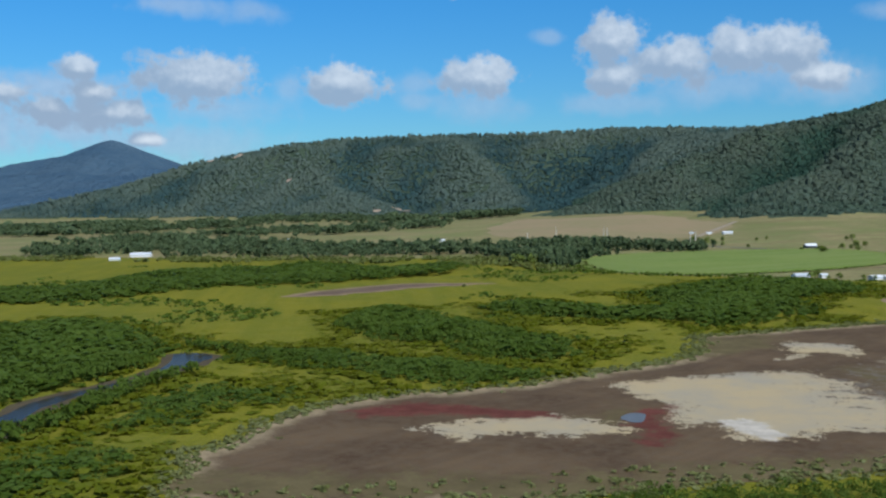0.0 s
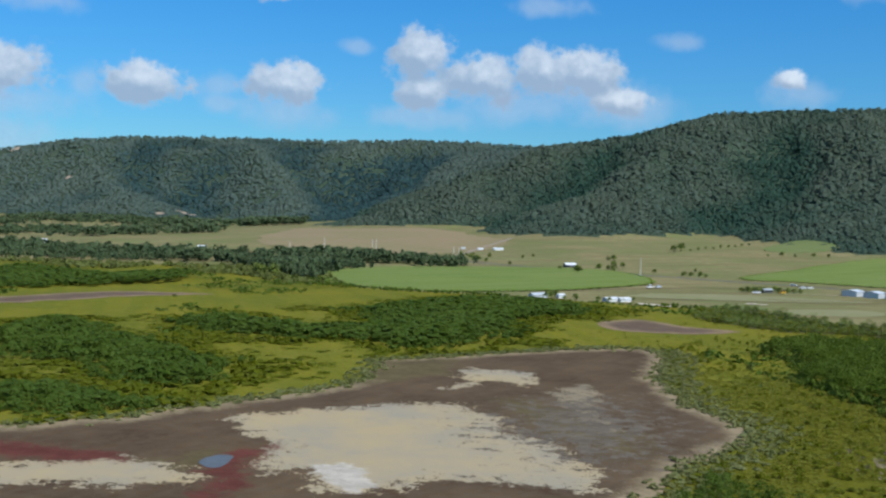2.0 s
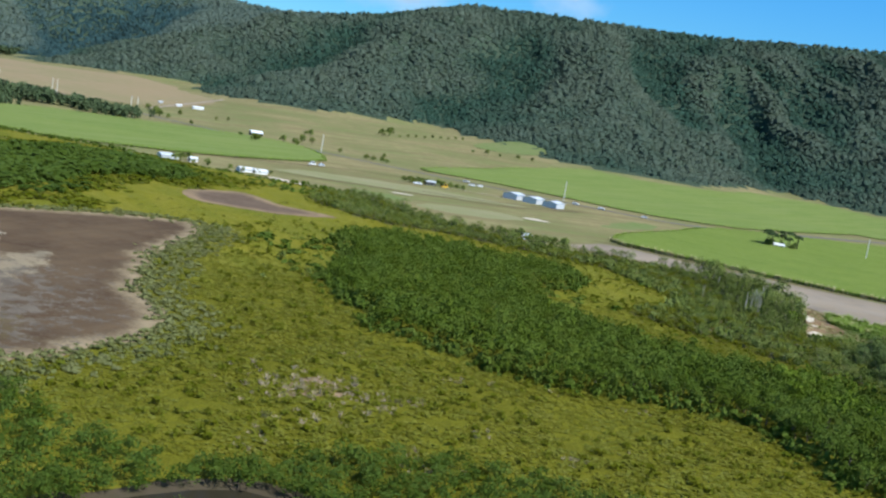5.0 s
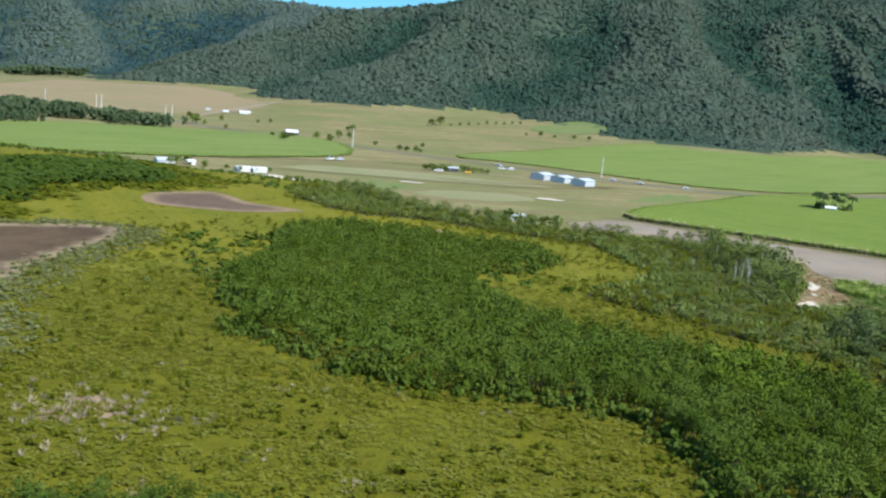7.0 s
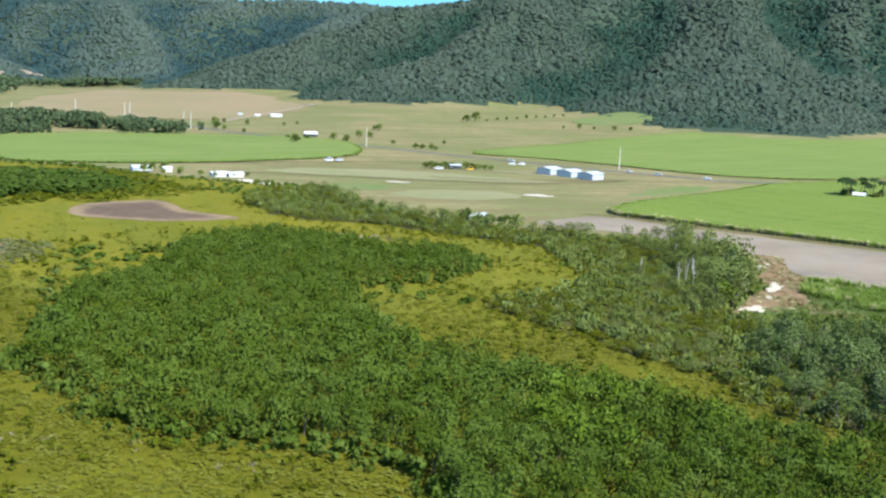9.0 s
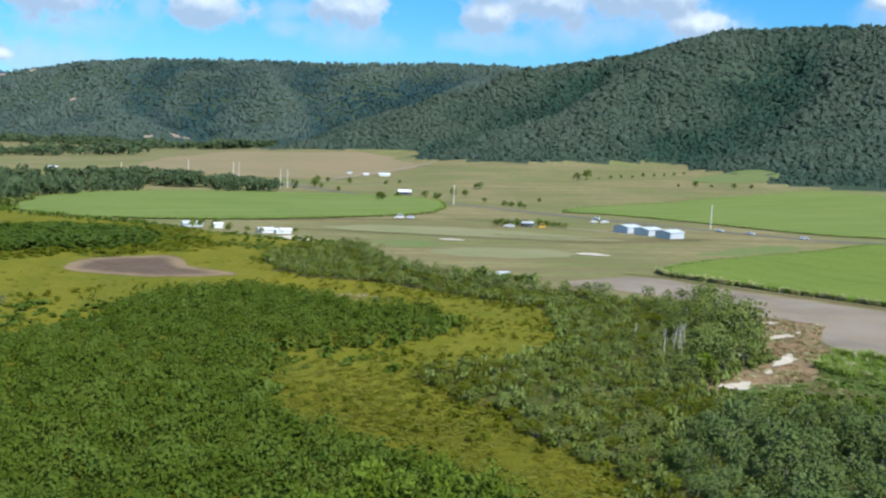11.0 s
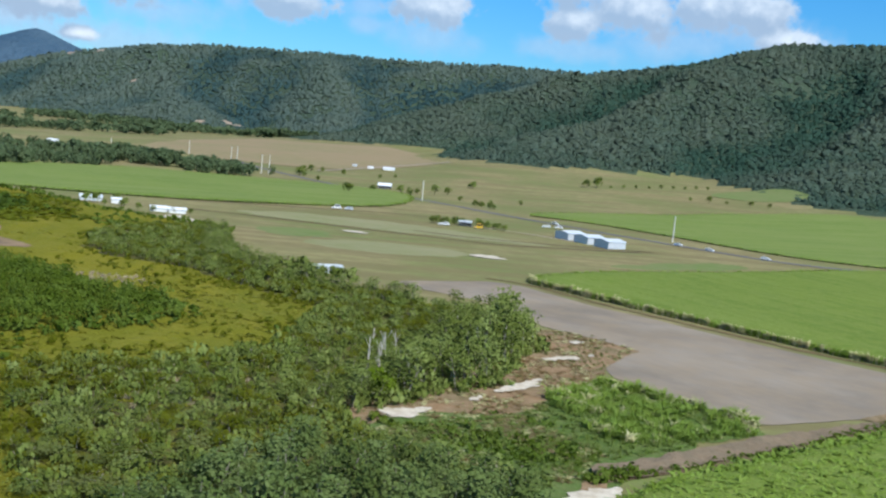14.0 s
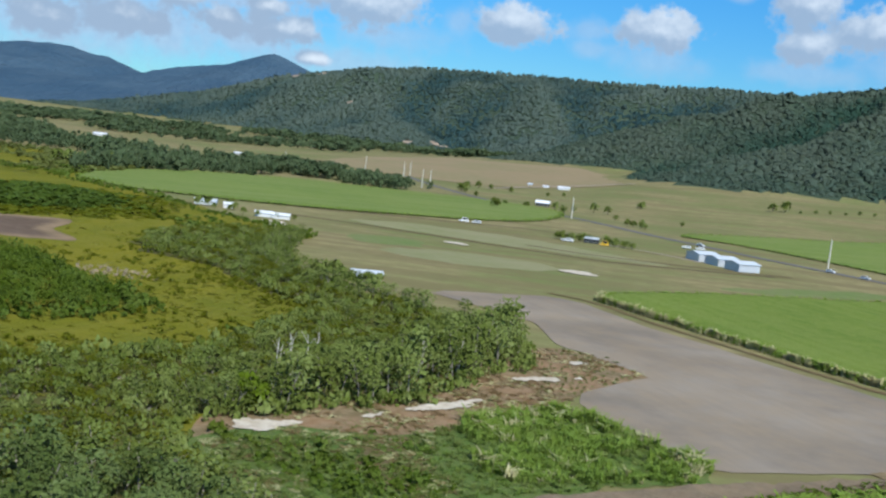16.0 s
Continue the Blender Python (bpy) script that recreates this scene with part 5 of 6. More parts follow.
# ---- single trees, with parts ----
def part(name, arrays, material, parent, label="", smooth=False):
    ob = raw_mesh(name, np.asarray(arrays[0], float), np.asarray(arrays[1]), material, smooth=smooth)
    ob.parent = parent
    if label:
        ob["label"] = label
    return ob


def tree(name, trunk_arrays, crown_arrays, leaf, bark, label, group):
    t = tagged(new(name), label, "tree", group)
    part("trunk", trunk_arrays, bark, t)
    part("crown", crown_arrays, leaf, t)
    return t


def planted(kinds, xs_, ys_, wide, tall, seed):
    """Trees at places: the first of each kind is built, the others copied."""
    rng = np.random.RandomState(seed)
    for k in range(len(xs_)):
        src = kinds[rng.randint(len(kinds))]
        ob = copy_thing(src, Matrix.Translation((xs_[k], ys_[k], 0)) @ Matrix.Rotation(rng.rand() * 6.283, 4, "Z"))
        ob.scale = (wide[k], wide[k], tall[k])


x, y, s, tl = WOOD_NEAR
order = np.argsort(y)
pick, rest = order[:280], order[280:]
kinds = [tree("paperbark_tree", trunk(250 + k, 7.6, .12, sides=6), crown(260 + k, 430, 5.0, .5, 8.2, .33, 15), M_WOOD_LEAF if k < 4 else M_GREY_LEAF, M_BARK, "slender paperbark tree with pale trunk and grey-green crown", "paperbarks of the wood") for k in range(6)]
oaks = [tree("she_oak_tree", trunk(290 + k, 7.6, .12, sides=6), crown(296 + k, 430, 4.4, .5, 8.6, .32, 14), M_OAK_LEAF, M_BARK, "dark green she-oak with drooping needles and pale trunk", "she-oaks of the wood") for k in range(4)]
shade = (y[pick] < 292) & (x[pick] > 90)
for group, sorts, seed in ((pick[~shade], kinds, 251), (pick[shade], oaks, 253)):
    n_ = len(sorts)
    planted(sorts, x[group][n_:], y[group][n_:], (s * (.7 + .4 * tl))[group][n_:], (s * tl)[group][n_:], seed)
    for k, t in enumerate(sorts):
        j = group[k]
        t.matrix_basis = Matrix.Translation((x[j], y[j], 0))
        t.scale = (s[j], s[j], s[j] * tl[j])
if len(rest):
    scatter("paperbark_wood", WOOD, x[rest], y[rest], x[rest] * 0, (s * (.7 + .4 * tl))[rest], (s * tl)[rest], 252, [M_WOOD_LEAF, M_BARK], "mixed grey-green paperbark wood with pale trunks", "trees")
x, y, s = MAIN_NEAR
order = np.argsort(y)
pick, rest = order[:280], order[280:]
kinds = [tree("mangrove_tree", trunk(270 + k, 4.5, .14, sides=5), crown(280 + k, 400, 4.8, .7, 5.4, .30, 13), M_MANGROVE_TALL, M_DARK_BARK, "rounded dark green mangrove tree in a dense stand", "mangroves of the main thicket") for k in range(6)]
planted(kinds, x[pick][6:], y[pick][6:], s[pick][6:], s[pick][6:] * .98, 271)
for k, t in enumerate(kinds):
    j = pick[k]
    t.matrix_basis = Matrix.Translation((x[j], y[j], 0))
    t.scale = (s[j], s[j], s[j] * .98)
if len(rest):
    scatter("mangrove_thicket", MANG_FINE, x[rest], y[rest], x[rest] * 0, s[rest], s[rest] * .98, 272, M_MANGROVE_TALL, "tall dense dark green mangrove thicket", "mangroves")

# weeds in the drain
rng = np.random.RandomState(300)
k = rng.rand(260)
x = np.interp(k, [0, .25, .5, .75, 1], [141, 155, 168, 182, 199]) + rng.randn(260) * .7
y = np.interp(k, [0, .25, .5, .75, 1], [279, 296, 314, 336, 366]) + rng.randn(260) * .7
s = rand(260, .35, 1.0, 301) * (.6 + .8 * (k < .12))
scatter("weeds", BUSH, x, y, x * 0, s, s, 302, M_MANGROVE_OLIVE, "dark green shrubs along the drain", "weeds")
x, y = spread([(107, 289), (118, 302), (125, 309), (128, 331), (134, 344), (152, 339), (166, 331), (150, 300), (141, 290), (134, 266), (118, 276)], 1.3, 305, jitter=.6)
s = rand(len(x), .3, .8, 306)
scatter("weeds", STOOL_THIN, x, y, x * 0, s, s * 1.1, 307, M_WEED_BLADE, "rank green grass tufts on damp ground", "weeds")
x, y = spread(YELLOW, 4.2, 310, jitter=.9, keep=lambda x, y: fractal(x, y, 20, 3, 23) > .44)
ok = ~blocked(x, y, [F_MAIN, MUD, CREEK_NEAR], 1.5)
x, y = x[ok], y[ok]
s = rand(len(x), .45, 1.25, 311)
scatter("marsh_bushes", BUSH, x, y, x * 0, s, s * .75, 312, M_MARSH_SHRUB, "greener bushes among the low yellow mangroves", "shrubs")


# ---- buildings, poles, vehicles ----
def box(x0, x1, y0, y1, z0, z1):
    co = np.array([(x, y, z) for z in (z0, z1) for x, y in ((x0, y0), (x1, y0), (x1, y1), (x0, y1))], float)
    return co, np.array([(0, 3, 2, 1), (4, 5, 6, 7), (0, 1, 5, 4), (1, 2, 6, 5), (2, 3, 7, 6), (3, 0, 4, 7)])


def gable_end(w, y0, y1, wall, ridge):
    """A wall with a pointed top, across x."""
    co = [(x, y, z) for y in (y0, y1) for x, z in ((-w / 2, 0), (w / 2, 0), (w / 2, wall), (0, ridge), (-w / 2, wall))]
    q = [(0, 1, 2, 4), (5, 9, 7, 6), (0, 4, 9, 5), (1, 6, 7, 2), (4, 3, 8, 9), (2, 7, 8, 3), (4, 2, 3, 4), (9, 8, 7, 9)]
    tri = [f for f in q if len(set(f)) == 4]
    co += [((co[4][0] + co[3][0]) / 2, y0, (wall + ridge) / 2), ((co[4][0] + co[3][0]) / 2, y1, (wall + ridge) / 2)]
    tri += [(4, 2, 3, 10), (9, 11, 8, 7)]
    return np.array(co), np.array(tri)


def slope(w, y0, y1, wall, ridge, side, over=.35, thick=.12, ribs=True):
    """One pitch of a roof, with folded ribs."""
    n = max(4, int((y1 - y0) / .8)) if ribs else 1
    ys_ = np.linspace(y0 - over, y1 + over, n + 1)
    k = 1 + over / (w / 2)
    ex, ez = side * w / 2 * k, ridge - (ridge - wall) * k
    co, quads = [], []
    for i, y in enumerate(ys_):
        b = (.05 if i % 2 else 0) if ribs else 0
        co += [(0, y, ridge + b + thick), (ex, y, ez + b + thick), (ex, y, ez), (0, y, ridge)]
    for i in range(n):
        for c_ in range(4):
            quads.append((i * 4 + c_, i * 4 + (c_ + 1) % 4, i * 4 + 4 + (c_ + 1) % 4, i * 4 + 4 + c_))
    quads += [(0, 1, 2, 3), (n * 4 + 3, n * 4 + 2, n * 4 + 1, n * 4)]
    return np.array(co), np.array(quads)


def shed(name, x, y, turn, w, length, wall, ridge, wall_mat, roof_mat, label, category, doors=(), windows=(), group=""):
    """A gabled building: front at -y. doors: (middle, width, height) on the front; windows: (y, z, width, height) on both long sides."""
    t = tagged(new(name), label, category, group)
    y0, y1 = -length / 2, length / 2
    part("front_wall", gable_end(w, y0, y0 + .2, wall, ridge), wall_mat, t)
    part("back_wall", gable_end(w, y1 - .2, y1, wall, ridge), wall_mat, t)
    for sx in (-1, 1):
        part("side_wall", box(*sorted((sx * w / 2, sx * (w / 2 - .2))), y0 + .2, y1 - .2, 0, wall), wall_mat, t)
        part("roof", slope(w, y0, y1, wall, ridge, sx), roof_mat, t, "ribbed roof sheeting")
    for mid, dw, dh in doors:
        door = part("door", box(mid - dw / 2, mid + dw / 2, y0 - .06, y0 - .003, 0, dh), M_IRON if dw > 2 else M_SHADE, t, "sliding door" if dw > 2 else "dark door")
        part("handle", box(mid + dw * .36, mid + dw * .36 + .06, y0 - .11, y0 - .062, dh * .42, dh * .42 + .3), M_TYRE, door, "dark pull handle")
    for wy, wz, ww, wh in windows:
        for sx in (-1, 1):
            pane = part("window", box(*sorted((sx * (w / 2 + .003), sx * (w / 2 + .05))), wy - ww / 2, wy + ww / 2, wz, wz + wh), M_GLASS, t)
            part("sill", box(*sorted((sx * (w / 2 + .003), sx * (w / 2 + .12))), wy - ww / 2 - .06, wy + ww / 2 + .06, wz - .08, wz - .003), M_WHITE, pane, "white window sill")
    t.matrix_basis = Matrix.Translation((x, y, float(rise(x, y)))) @ Matrix.Rotation(radians(turn), 4, "Z")
    return t


first = None
for k, (cx, cy) in enumerate(((74.9, 664.8), (86.1, 655.1), (97.4, 645.4))):
    # middle of each hangar from its near corner
    mx, my = cx - .757 * 5.2 + .654 * 5.5, cy + .654 * 5.2 + .757 * 5.5
    m = Matrix.Translation((mx, my, float(rise(mx, my)))) @ Matrix.Rotation(math.atan2(-.654, .757), 4, "Z")
    if first is None:
        first = shed("hangar", mx, my, math.degrees(math.atan2(-.654, .757)), 10.4, 11, 3.3, 4.3, M_HANGAR_WALL, M_HANGAR_ROOF, "pale blue-grey steel hangar beside the airstrip", "hangar", doors=((0, 8.4, 2.9),), group="hangars by the airstrip")
    else:
        copy_thing(first, m)
shed("shed", 35, 443, -52, 4.2, 9.0, 1.9, 2.5, M_IRON, M_IRON, "low grey iron shed beside the wood", "shed", doors=((0, 1.2, 1.7),))
shed("shed", -95.5, 566, -58, 5.0, 7.6, 1.7, 2.5, M_WHITE, M_ROOF, "bright white shed at the edge of the marsh", "shed", doors=((0, 2.6, 2.1),), group="white sheds")
shed("shed", -87.5, 568, -58, 4.6, 7.4, 1.7, 2.5, M_WHITE, M_ROOF, "bright white shed at the edge of the marsh", "shed", doors=((0, 2.6, 2.1),), group="white sheds")
shed("shed", -138, 577, -58, 6, 10, 1.7, 2.8, M_IRON, M_IRON, "grey iron shed half hidden by bushes", "shed", doors=((0, 2.4, 1.8),))
shed("shed", -124.5, 577, -58, 3, 4.2, 2.1, 2.7, M_WHITE, M_ROOF, "small white shed beside a dark bush", "shed", doors=((0, 1, 2.0),))
# verandah shade is put into the near-black wall colour
shed("farmhouse", -107.2, 914.7, -70, 6.8, 10, 2.3, 4.0, M_SHADE, M_ROOF, "white-roofed farmhouse among garden trees", "house", doors=((0, 1, 2.1),), windows=((-4, 1, 1.4, 1.1), (0, 1, 1.4, 1.1), (4, 1, 1.4, 1.1)))
shed("farmhouse", 238, 621, -108, 4.6, 6.2, 2.3, 3.3, M_WHITE, M_ROOF, "small white house shaded by palms in the cane", "house", doors=((0, 1, 2.1),), windows=((-1.6, 1, 1.0, 1.0), (1.6, 1, 1.0, 1.0)))
# dark walls again: the shaded front is painted, not cast
shed("clubhouse", 18.5, 677.5, -80, 5.0, 6.6, 2.2, 2.9, M_SHADE, M_IRON, "low grey-roofed clubhouse behind bushes by the airstrip", "house", doors=((0, 1, 2.1),), windows=((-2, 1, 1.4, 1.0), (2, 1, 1.4, 1.0)))
shed("farm_shed", -179, 1136, -72, 5, 11, 2.0, 3.0, M_WHITE, M_ROOF, "white farm shed on the far pasture", "shed", doors=((0, 3, 1.9),), group="far farm buildings")
shed("farm_shed", -199, 1140, -72, 3.4, 5.5, 1.7, 2.4, M_WHITE, M_ROOF, "low white farm shed on the far pasture", "shed", doors=((0, 2.4, 1.8),), group="far farm buildings")
shed("farm_shed", -219, 1149, -72, 3, 4.5, 1.7, 2.3, M_IRON, M_IRON, "grey farm shed on the far pasture", "shed", doors=((0, 2.4, 1.8),), group="far farm buildings")
shed("farm_shed", -700, 766, -72, 12, 18, 2.4, 3.8, M_WHITE, M_ROOF, "long white-roofed shed before the tree belt", "shed", doors=((0, 4, 3.4),), group="sheds by the tree belt")
shed("farm_shed", -697, 716, -72, 6, 9, 1.7, 2.6, M_WHITE, M_ROOF, "white-roofed shed before the tree belt", "shed", doors=((0, 3, 2.6),), group="sheds by the tree belt")
shed("farm_shed", -655, 1022, -72, 8, 14, 3, 4.4, M_WHITE, M_ROOF, "white-roofed shed among far trees", "shed", doors=((0, 3, 2.6),), group="sheds by the tree belt")
shed("farm_shed", -487, 1040, -72, 5, 9, 1.6, 2.5, M_WHITE, M_ROOF, "white-roofed shed among far trees", "shed", doors=((0, 3, 2.6),), group="sheds by the tree belt")


def pole(x, y, tall, label, group=""):
    t = tagged(new("utility_pole"), label, "pole", group)
    part("shaft", stem([(0, 0, -.2), (.02, 0, tall * .5), (.03, .02, tall)], .40, .27, 8), M_POLE, t, smooth=True)
    part("cap", stem([(.03, .02, tall), (.03, .02, tall + .12)], .31, .29, 8), M_IRON, t)
    t.matrix_basis = Matrix.Translation((x, y, float(rise(x, y)))) @ Matrix.Rotation(radians(-35), 4, "Z")
    return t


p0 = pole(121.7, 728.8, 14.0, "tall pale timber power pole", "power poles")
for x_, y_, s_ in ((-51.9, 831.2, 1.0), (-214.1, 924.1, 1.05), (-209.4, 928.2, 1.05), (-364.9, 1081.6, .95), (-309.6, 1060.8, .95), (-306.5, 1067, .95), (306.1, 636.8, 1.0), (-377.4, 966.9, .9)):
    q_ = copy_thing(p0, Matrix.Translation((x_, y_, float(rise(x_, y_)))) @ Matrix.Rotation(radians(-35), 4, "Z"))
    q_.scale = (1, 1, s_)


def vehicle(x, y, turn, paint, label, name="car", long=4.6, high=1.5, group=""):
    t = tagged(new(name), label, "vehicle", group)
    w = .9
    prof = [(-long / 2, .35), (-long / 2, .85), (-long * .28, .95), (-long * .17, high), (long * .33, high), (long * .46, .95), (long / 2, .9), (long / 2, .35)]
    co = [(px, sy * w * (.86 if pz > 1 else 1), pz) for sy in (-1, 1) for px, pz in prof]
    quads = [(i, (i + 1) % 8, 8 + (i + 1) % 8, 8 + i) for i in range(8)] + [(0, 1, 6, 7), (1, 2, 5, 6), (2, 3, 4, 5), (15, 14, 9, 8), (14, 13, 10, 9), (13, 12, 11, 10)]
    part("body", (np.array(co), np.array(quads)), paint, t)
    for sy in (-1, 1):
        part("side_window", box(-long * .16, long * .32, *sorted((sy * w * .90, sy * w * .97)), 1.0, high - .12), M_GLASS, t)
    part("windscreen", (np.array([(-long * .27, -.7, 1.0), (-long * .27, .7, 1.0), (-long * .185, .66, high - .06), (-long * .185, -.66, high - .06)]) + [-.04, 0, .02], np.array([(0, 1, 2, 3)])), M_GLASS, t)
    for wx in (-long * .31, long * .31):
        for sy in (-1, 1):
            a = np.linspace(0, 6.283, 9)[:-1]
            co = [(wx + .33 * math.cos(v), sy * (w + .02) - k * sy * .2, .33 + .33 * math.sin(v)) for k in (0, 1) for v in a]
            quads = [(i, (i + 1) % 8, 8 + (i + 1) % 8, 8 + i) for i in range(8)] + [(0, 1, 2, 3), (0, 3, 4, 7), (4, 5, 6, 7)]
            wheel = part("wheel", (np.array(co), np.array(quads)), M_TYRE, t)
            rim = [(wx + .2 * math.cos(v), sy * (w + .024 + .02 * k), .33 + .2 * math.sin(v)) for k in (0, 1) for v in a]
            part("rim", (np.array(rim), np.array([(i, (i + 1) % 8, 8 + (i + 1) % 8, 8 + i) for i in range(8)] + [(8, 9, 10, 11), (8, 11, 12, 15), (12, 13, 14, 15)])), M_IRON, wheel, "grey metal rim")
    t.matrix_basis = Matrix.Translation((x, y, float(rise(x, y)) + .14)) @ Matrix.Rotation(radians(turn), 4, "Z")
    return t


v0 = vehicle(126, 709.3, 150, M_WHITE, "white car on the country road", group="cars on the road")
for x_, y_, a_ in ((142.4, 701.2, 150), (170, 688.4, 160), (53.4, 749.9, 148), (59.6, 725.2, 20), (53.4, 722.3, 10)):
    copy_thing(v0, Matrix.Translation((x_, y_, float(rise(x_, y_)) + .16)) @ Matrix.Rotation(radians(a_), 4, "Z"))
vehicle(-59, 692, 30, M_WHITE, "white van parked on the airstrip grass", "van", 5.4, 2.3)
vehicle(-53, 695, 30, M_IRON, "grey utility parked on the airstrip grass", "utility_vehicle", 5.0, 1.7)
vehicle(27.6, 669.8, 20, M_YELLOW_PAINT, "yellow farm machine parked by the bushes", "farm_machine", 4.6, 2.6)
vehicle(9.7, 667.7, 10, M_WHITE, "white trailer parked by the bushes", "trailer", 6.0, 1.6)

# garden trees, palms, lone trees
def bush_tree(name, x, y, wide, tall, leaf, label, seed, group="", leafs=110):
    t = tree(name, trunk(seed, tall, .05 * tall ** .6 + .05), crown(seed, leafs, wide, tall * .12, tall, max(.5, wide * .17), 8), leaf, M_DARK_BARK, label, group)
    t.matrix_basis = Matrix.Translation((x, y, float(rise(x, y))))
    return t


g0 = bush_tree("garden_tree", -103, 826, 8, 6.5, M_WOOD_LEAF, "round dark garden tree near the farmhouse", 301, "lone trees of the plain")
g1 = bush_tree("garden_tree", -71, 866, 7, 5.5, M_WOOD_LEAF, "round dark garden tree near the farmhouse", 302, "lone trees of the plain")
rng = np.random.RandomState(310)
bush_tree("bright_shrub", 101.5, 304, 4.8, 6.2, M_LIGHT_LEAF, "bright green round shrub at the edge of the wood", 305, leafs=260)
LONE = [(-103, 875, .7), (-83.2, 879.2, .8), (-73.8, 891.7, .7), (-67.5, 914.7, .9), (-59.2, 920.9, .8), (-117.6, 870.9, .6), (-36.2, 870.8, .6), (-16, 835.2, .9), (-10.6, 831.1, .8), (-4.2, 826.6, .8), (0.1, 821.6, .6), (2.2, 895.6, .6), (-200.1, 972.1, 1.0), (-192.7, 951.2, .9), (-184.4, 940.8, .7), (-161.4, 914.7, .6),
        (14, 1134, 1.2), (22, 1142, 1.3), (34, 1150, .55), (44.5, 1163, .55), (55, 1176, .55), (65.5, 1189, .55), (76, 1202, .55), (86.5, 1215, .55), (97, 1228, .55), (107.5, 1241, .55), (118, 1254, .55), (-61.3, 1005.5, .9), (-65.4, 1013.8, .8), (-140.6, 1039.9, .6), (-151, 1029.5, .5), (-184.4, 1029.5, .8), (-213.6, 1024.2, .8), (-208.4, 1039.9, .7),
        (1.5, 676, .75), (4.5, 672, .6), (7.5, 679, .8), (12, 684, .7), (25, 681, .6), (29, 684, .65), (33, 680, .5), (10.8, 670.4, .6), (14, 674, .7), (16.1, 677.7, .6), (26.7, 675.8, .7), (31.9, 672.9, .7), (36.1, 675.4, .6), (40.3, 673.8, .5), (6.5, 674.3, .5), (-127.4, 581.5, .7), (-130.5, 569.1, .6), (-116.1, 570.3, .5), (-330.5, 664.3, 1.3), (-324.2, 679.9, 1.5), (-318, 693.5, 1.2), (-336.7, 679.9, 1.1),
        (-103, 561, .42), (-96, 562, .38), (-88, 566, .4), (-82, 570, .36), (-133, 565, .6), (-123, 565, .5), (-115, 566, .45), (230, 620, .8), (245, 617, .75), (249, 622, .8), (252, 627, .8), (231, 622, .75), (236, 628, .9), (242, 627, .8), (246, 620, .7), (229, 617, .6), (24, 433, .75), (28, 431.5, .85), (32, 430, .7), (36, 429, .85), (40, 427.5, .75), (45, 426, .8), (50, 423, .7), (30.5, 434.5, .5), (41, 435.5, .5), (-68, 291, .35), (-65, 302, .22), (-60, 268, .3), (-72, 255, .25), (109.9, 1106.8, .6), (125.3, 1111.9, .7), (140.6, 1117, .6), (161, 1122.1, .7), (176.3, 1120.1, .6)]
for x_, y_, s_ in LONE:
    src = (g0, g1)[rng.randint(2)]
    q_ = copy_thing(src, Matrix.Translation((x_, y_, float(rise(x_, y_)))) @ Matrix.Rotation(rng.rand() * 6.283, 4, "Z"))
    q_.scale = (s_, s_, s_ * (.8 + .4 * rng.rand()))
    q_["label"] = "dark round tree standing alone on the grass" if s_ > .65 else "small dark bush on open ground"


def palm(x, y, tall, seed):
    rng = np.random.RandomState(seed)
    t = tagged(new("palm_tree"), "tall palm with a drooping dark crown", "tree", "palms round the white house")
    top = np.array([rng.randn() * .4, rng.randn() * .4, tall])
    part("trunk", stem([(0, 0, 0), top * [.3, .3, .5], top], .22, .13, 7), M_DARK_BARK, t)
    for k in range(15):
        a = 6.283 * k / 15 + rng.rand() * .4
        d_, s_ = np.array([math.cos(a), math.sin(a), 0]), np.array([-math.sin(a), math.cos(a), 0])
        up = .5 + .9 * rng.rand()
        co, quads = [], []
        for i, f in enumerate((0, .33, .66, 1.0)):
            c_ = top + d_ * 3.4 * f + [0, 0, up * f * 1.8 - 2.8 * f * f]
            wd = .85 * (1 - .75 * abs(f - .4))
            co += [c_ - s_ * wd - [0, 0, .12], c_, c_ + s_ * wd - [0, 0, .12]]
            if i:
                b = (i - 1) * 3
                quads += [(b, b + 1, b + 4, b + 3), (b + 1, b + 2, b + 5, b + 4)]
        part("frond", (np.array(co), np.array(quads)), M_PALM, t)
    t.matrix_basis = Matrix.Translation((x, y, float(rise(x, y))))
    return t


for k, (x_, y_) in enumerate(((225, 608), (228, 612), (231, 614), (236, 613), (240, 610), (243, 614), (246, 609), (227, 603), (239, 617), (248, 613), (233, 618))):
    palm(x_ + 3.8, y_ + 11.5, 7.5 + 3.5 * np.random.RandomState(320 + k).rand(), 330 + k)


# dead trees
def snag(x, y, tall, seed):
    rng = np.random.RandomState(seed)
    t = tagged(new("dead_tree"), "bare bleached dead tree in the wood", "tree", "dead trees")
    lean = rng.randn(2) * .06 * tall
    top = np.array([lean[0], lean[1], tall])
    part("trunk", stem([(0, 0, 0), top * [.35, .45, .5], top], .17, .06, 5), M_SNAG, t)
    for k in range(5):
        s_ = top * (.35 + .12 * k)
        a = rng.rand() * 6.283
        e = s_ + np.array([math.cos(a) * .5, math.sin(a) * .5, .8]) * tall * (.16 + .16 * rng.rand())
        part("branch", stem([s_, (s_ + e) / 2 + rng.randn(3) * .12, e], .08, .03, 4), M_SNAG, t)
    t.matrix_basis = Matrix.Translation((x, y, 0))


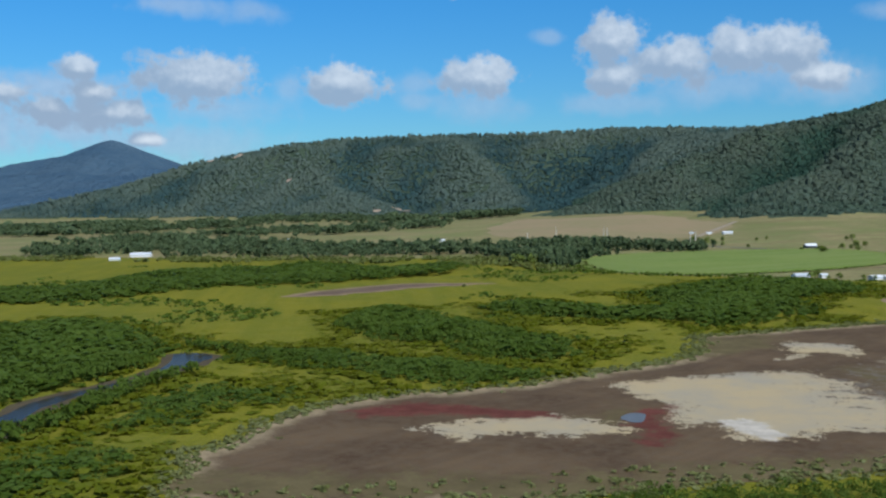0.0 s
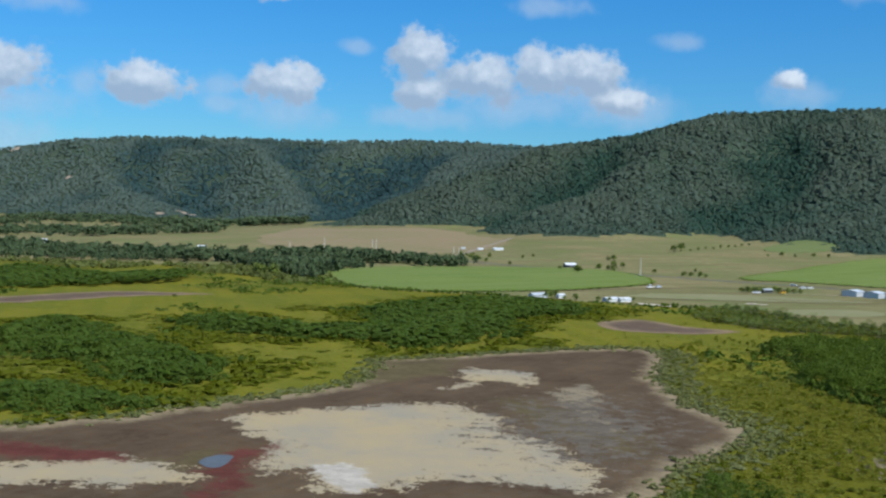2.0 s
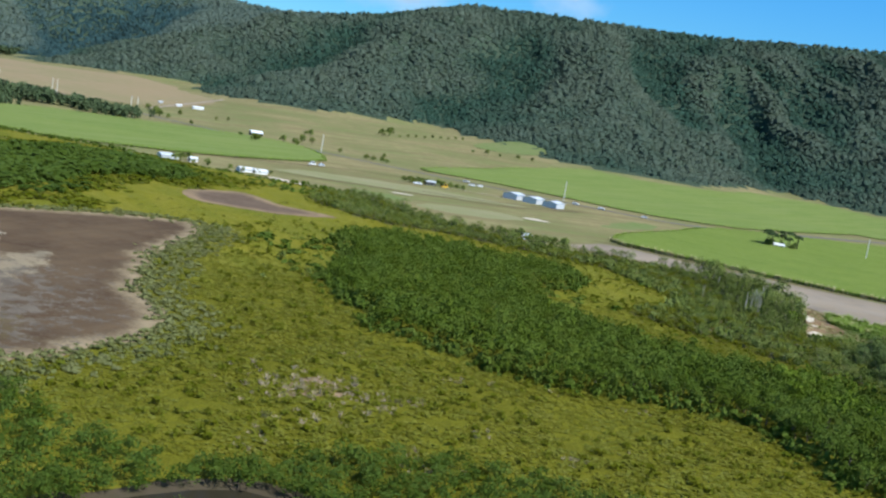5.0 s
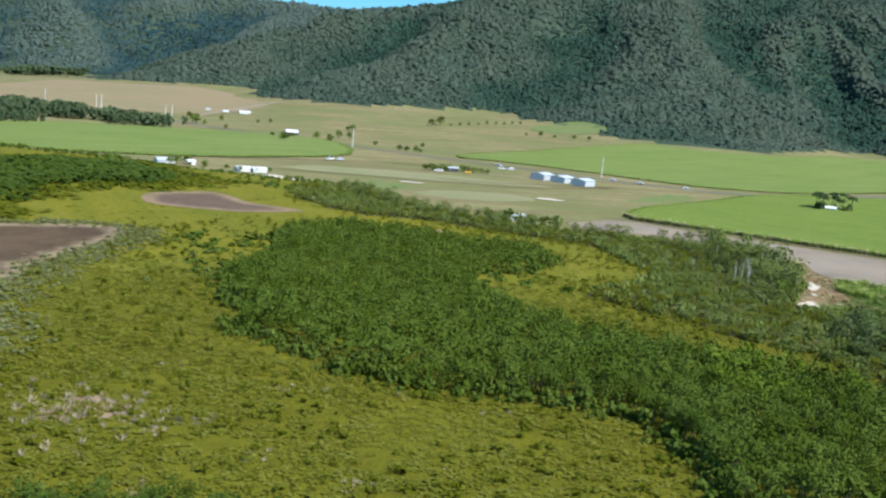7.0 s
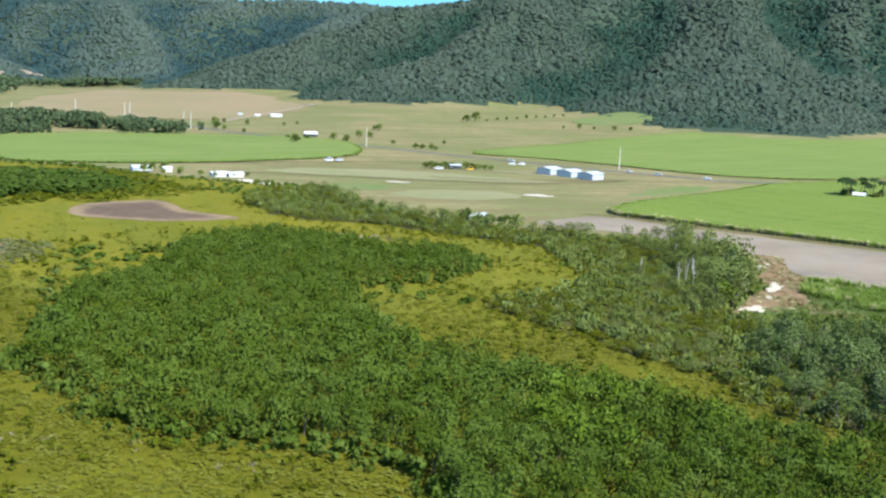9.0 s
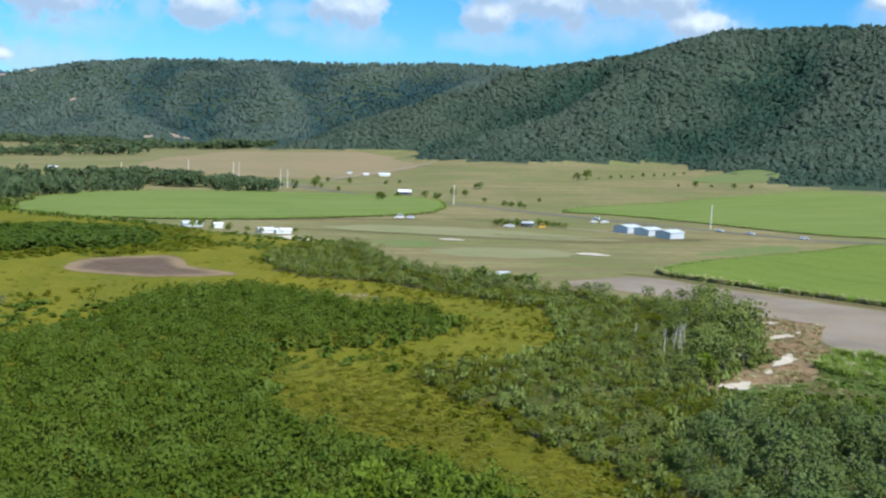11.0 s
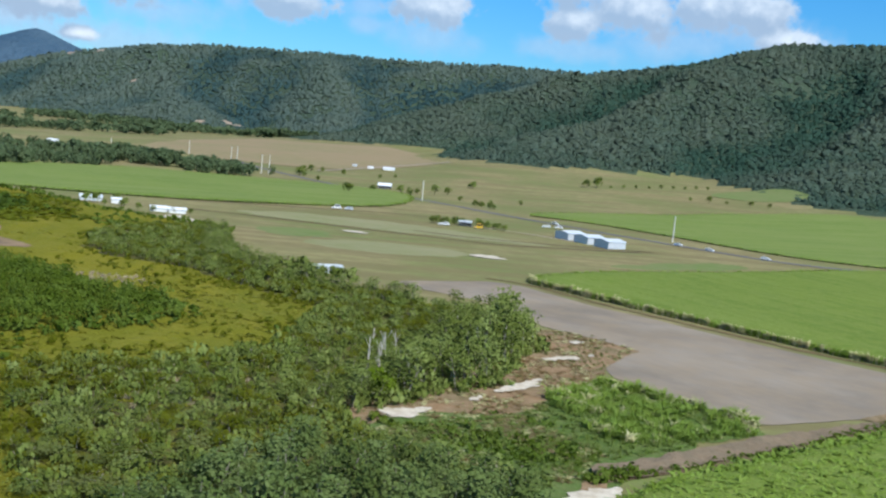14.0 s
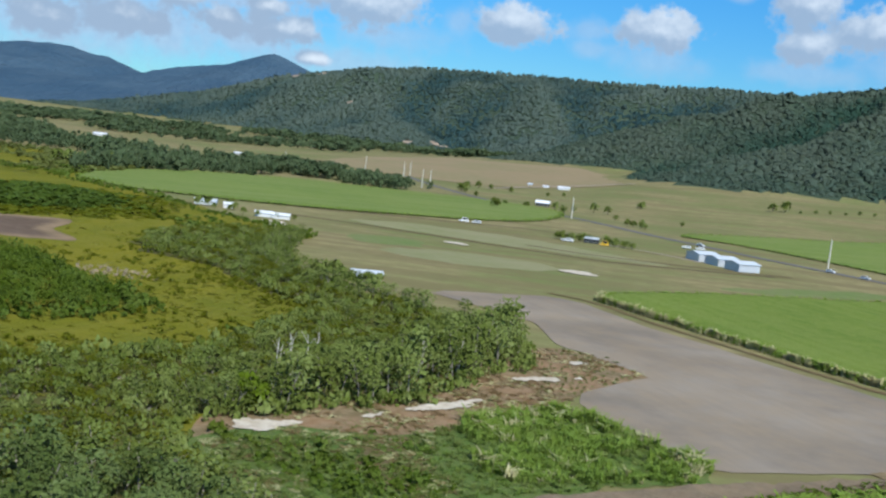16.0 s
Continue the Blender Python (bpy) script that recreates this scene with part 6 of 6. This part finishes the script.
for k, (x_, y_, h_) in enumerate(((94, 323, 8), (96, 321, 9), (92, 322, 7.5), (97, 325, 8.5), (95.3, 318, 7.5), (133, 236, 8), (130, 230, 7), (128, 234, 6.5), (108, 345, 8), (112, 352, 8), (85, 345, 4.5), (98, 365, 6.5))):
    snag(x_, y_, h_, 350 + k)

# bleached dead scrub
def twigs(seed, n=14, wide=1.6, tall=1.6):
    rng = np.random.RandomState(seed)
    bits = []
    for k in range(n):
        a, r = rng.rand() * 6.283, rng.rand() * wide * .5
        s_ = np.array([math.cos(a) * r * .4, math.sin(a) * r * .4, 0])
        bits.append(stem([s_, s_ + [math.cos(a) * r, math.sin(a) * r, tall * (.5 + .5 * rng.rand())]], .06, .03, 3))
    return joined(*bits)


TWIGS = [twigs(s) for s in range(370, 374)]
DEAD = [([(-16, 372), (-2, 372), (12, 378), (6, 388), (-10, 384)], 2.0), ([(-70, 158), (-52, 166), (-48, 160), (-56, 148), (-68, 146)], 2.2), ([(-75, 140), (-60, 132), (-45, 140), (-40, 160), (-60, 175), (-78, 165)], 4.5), ([(52, 290), (64, 310), (80, 305), (78, 275), (60, 272)], 3.6), ([(-75, 110), (-40, 115), (-10, 120), (20, 150), (0, 185), (-50, 190), (-75, 180)], 1.6)]
for k, (o, gap) in enumerate(DEAD):
    x, y = spread(wavy(o, 3, 2, 8, 380 + k), gap, 385 + k, jitter=.7, keep=(lambda x, y: fractal(x, y, 7, 2, 39) > .74) if k == 4 else None)
    s = rand(len(x), .4, 1.0, 390 + k) * (.7 if k == 4 else 1)
    scatter("dead_scrub", TWIGS, x, y, x * 0, s, s * .75, 395 + k, M_DEAD, "bleached grey dead mangrove twigs", "dead scrub")
patch("mud_patch", wavy([(-66, 156), (-54, 163), (-50, 160), (-55, 151), (-63, 149)], 2, 1.5, 6, 400), 1.2, .06, M_MUD_SMALL, "small bare mud opening in the shrubs", "mudflat", masks={"rim": "rim"})
LIGHT = [(47, 203), (62, 210), (77, 209), (80, 195), (70, 178), (50, 174)]
x, y = spread(wavy(LIGHT, 3, 2, 8, 402), 3.4, 403, jitter=.6, keep=lambda x, y: fractal(x, y, 12, 2, 13) > .42)
s = rand(len(x), .8, 1.15, 404)
scatter("mangrove_clump", MANG_FINE, x, y, x * 0 + .6, s, s * 1.25, 405, M_LIGHT_LEAF, "lighter green broad-leaved mangroves in the thicket", "mangroves")

# bare red scars on the far ridge
for k, (x_, y_, r_) in enumerate(RED_SCARS):
    o = [(x_ + r_ * math.cos(a) * (1 + .3 * math.sin(3 * a + k)), y_ + r_ * 1.5 * math.sin(a)) for a in np.linspace(0, 6.283, 15)[:-1]]
    patch("rock_scar", wavy(o, 6, 5, 14, 410 + k), 5, 1.2, M_ROCK, "bare pale rock face on the forested ridge", "rock", zfun=height)
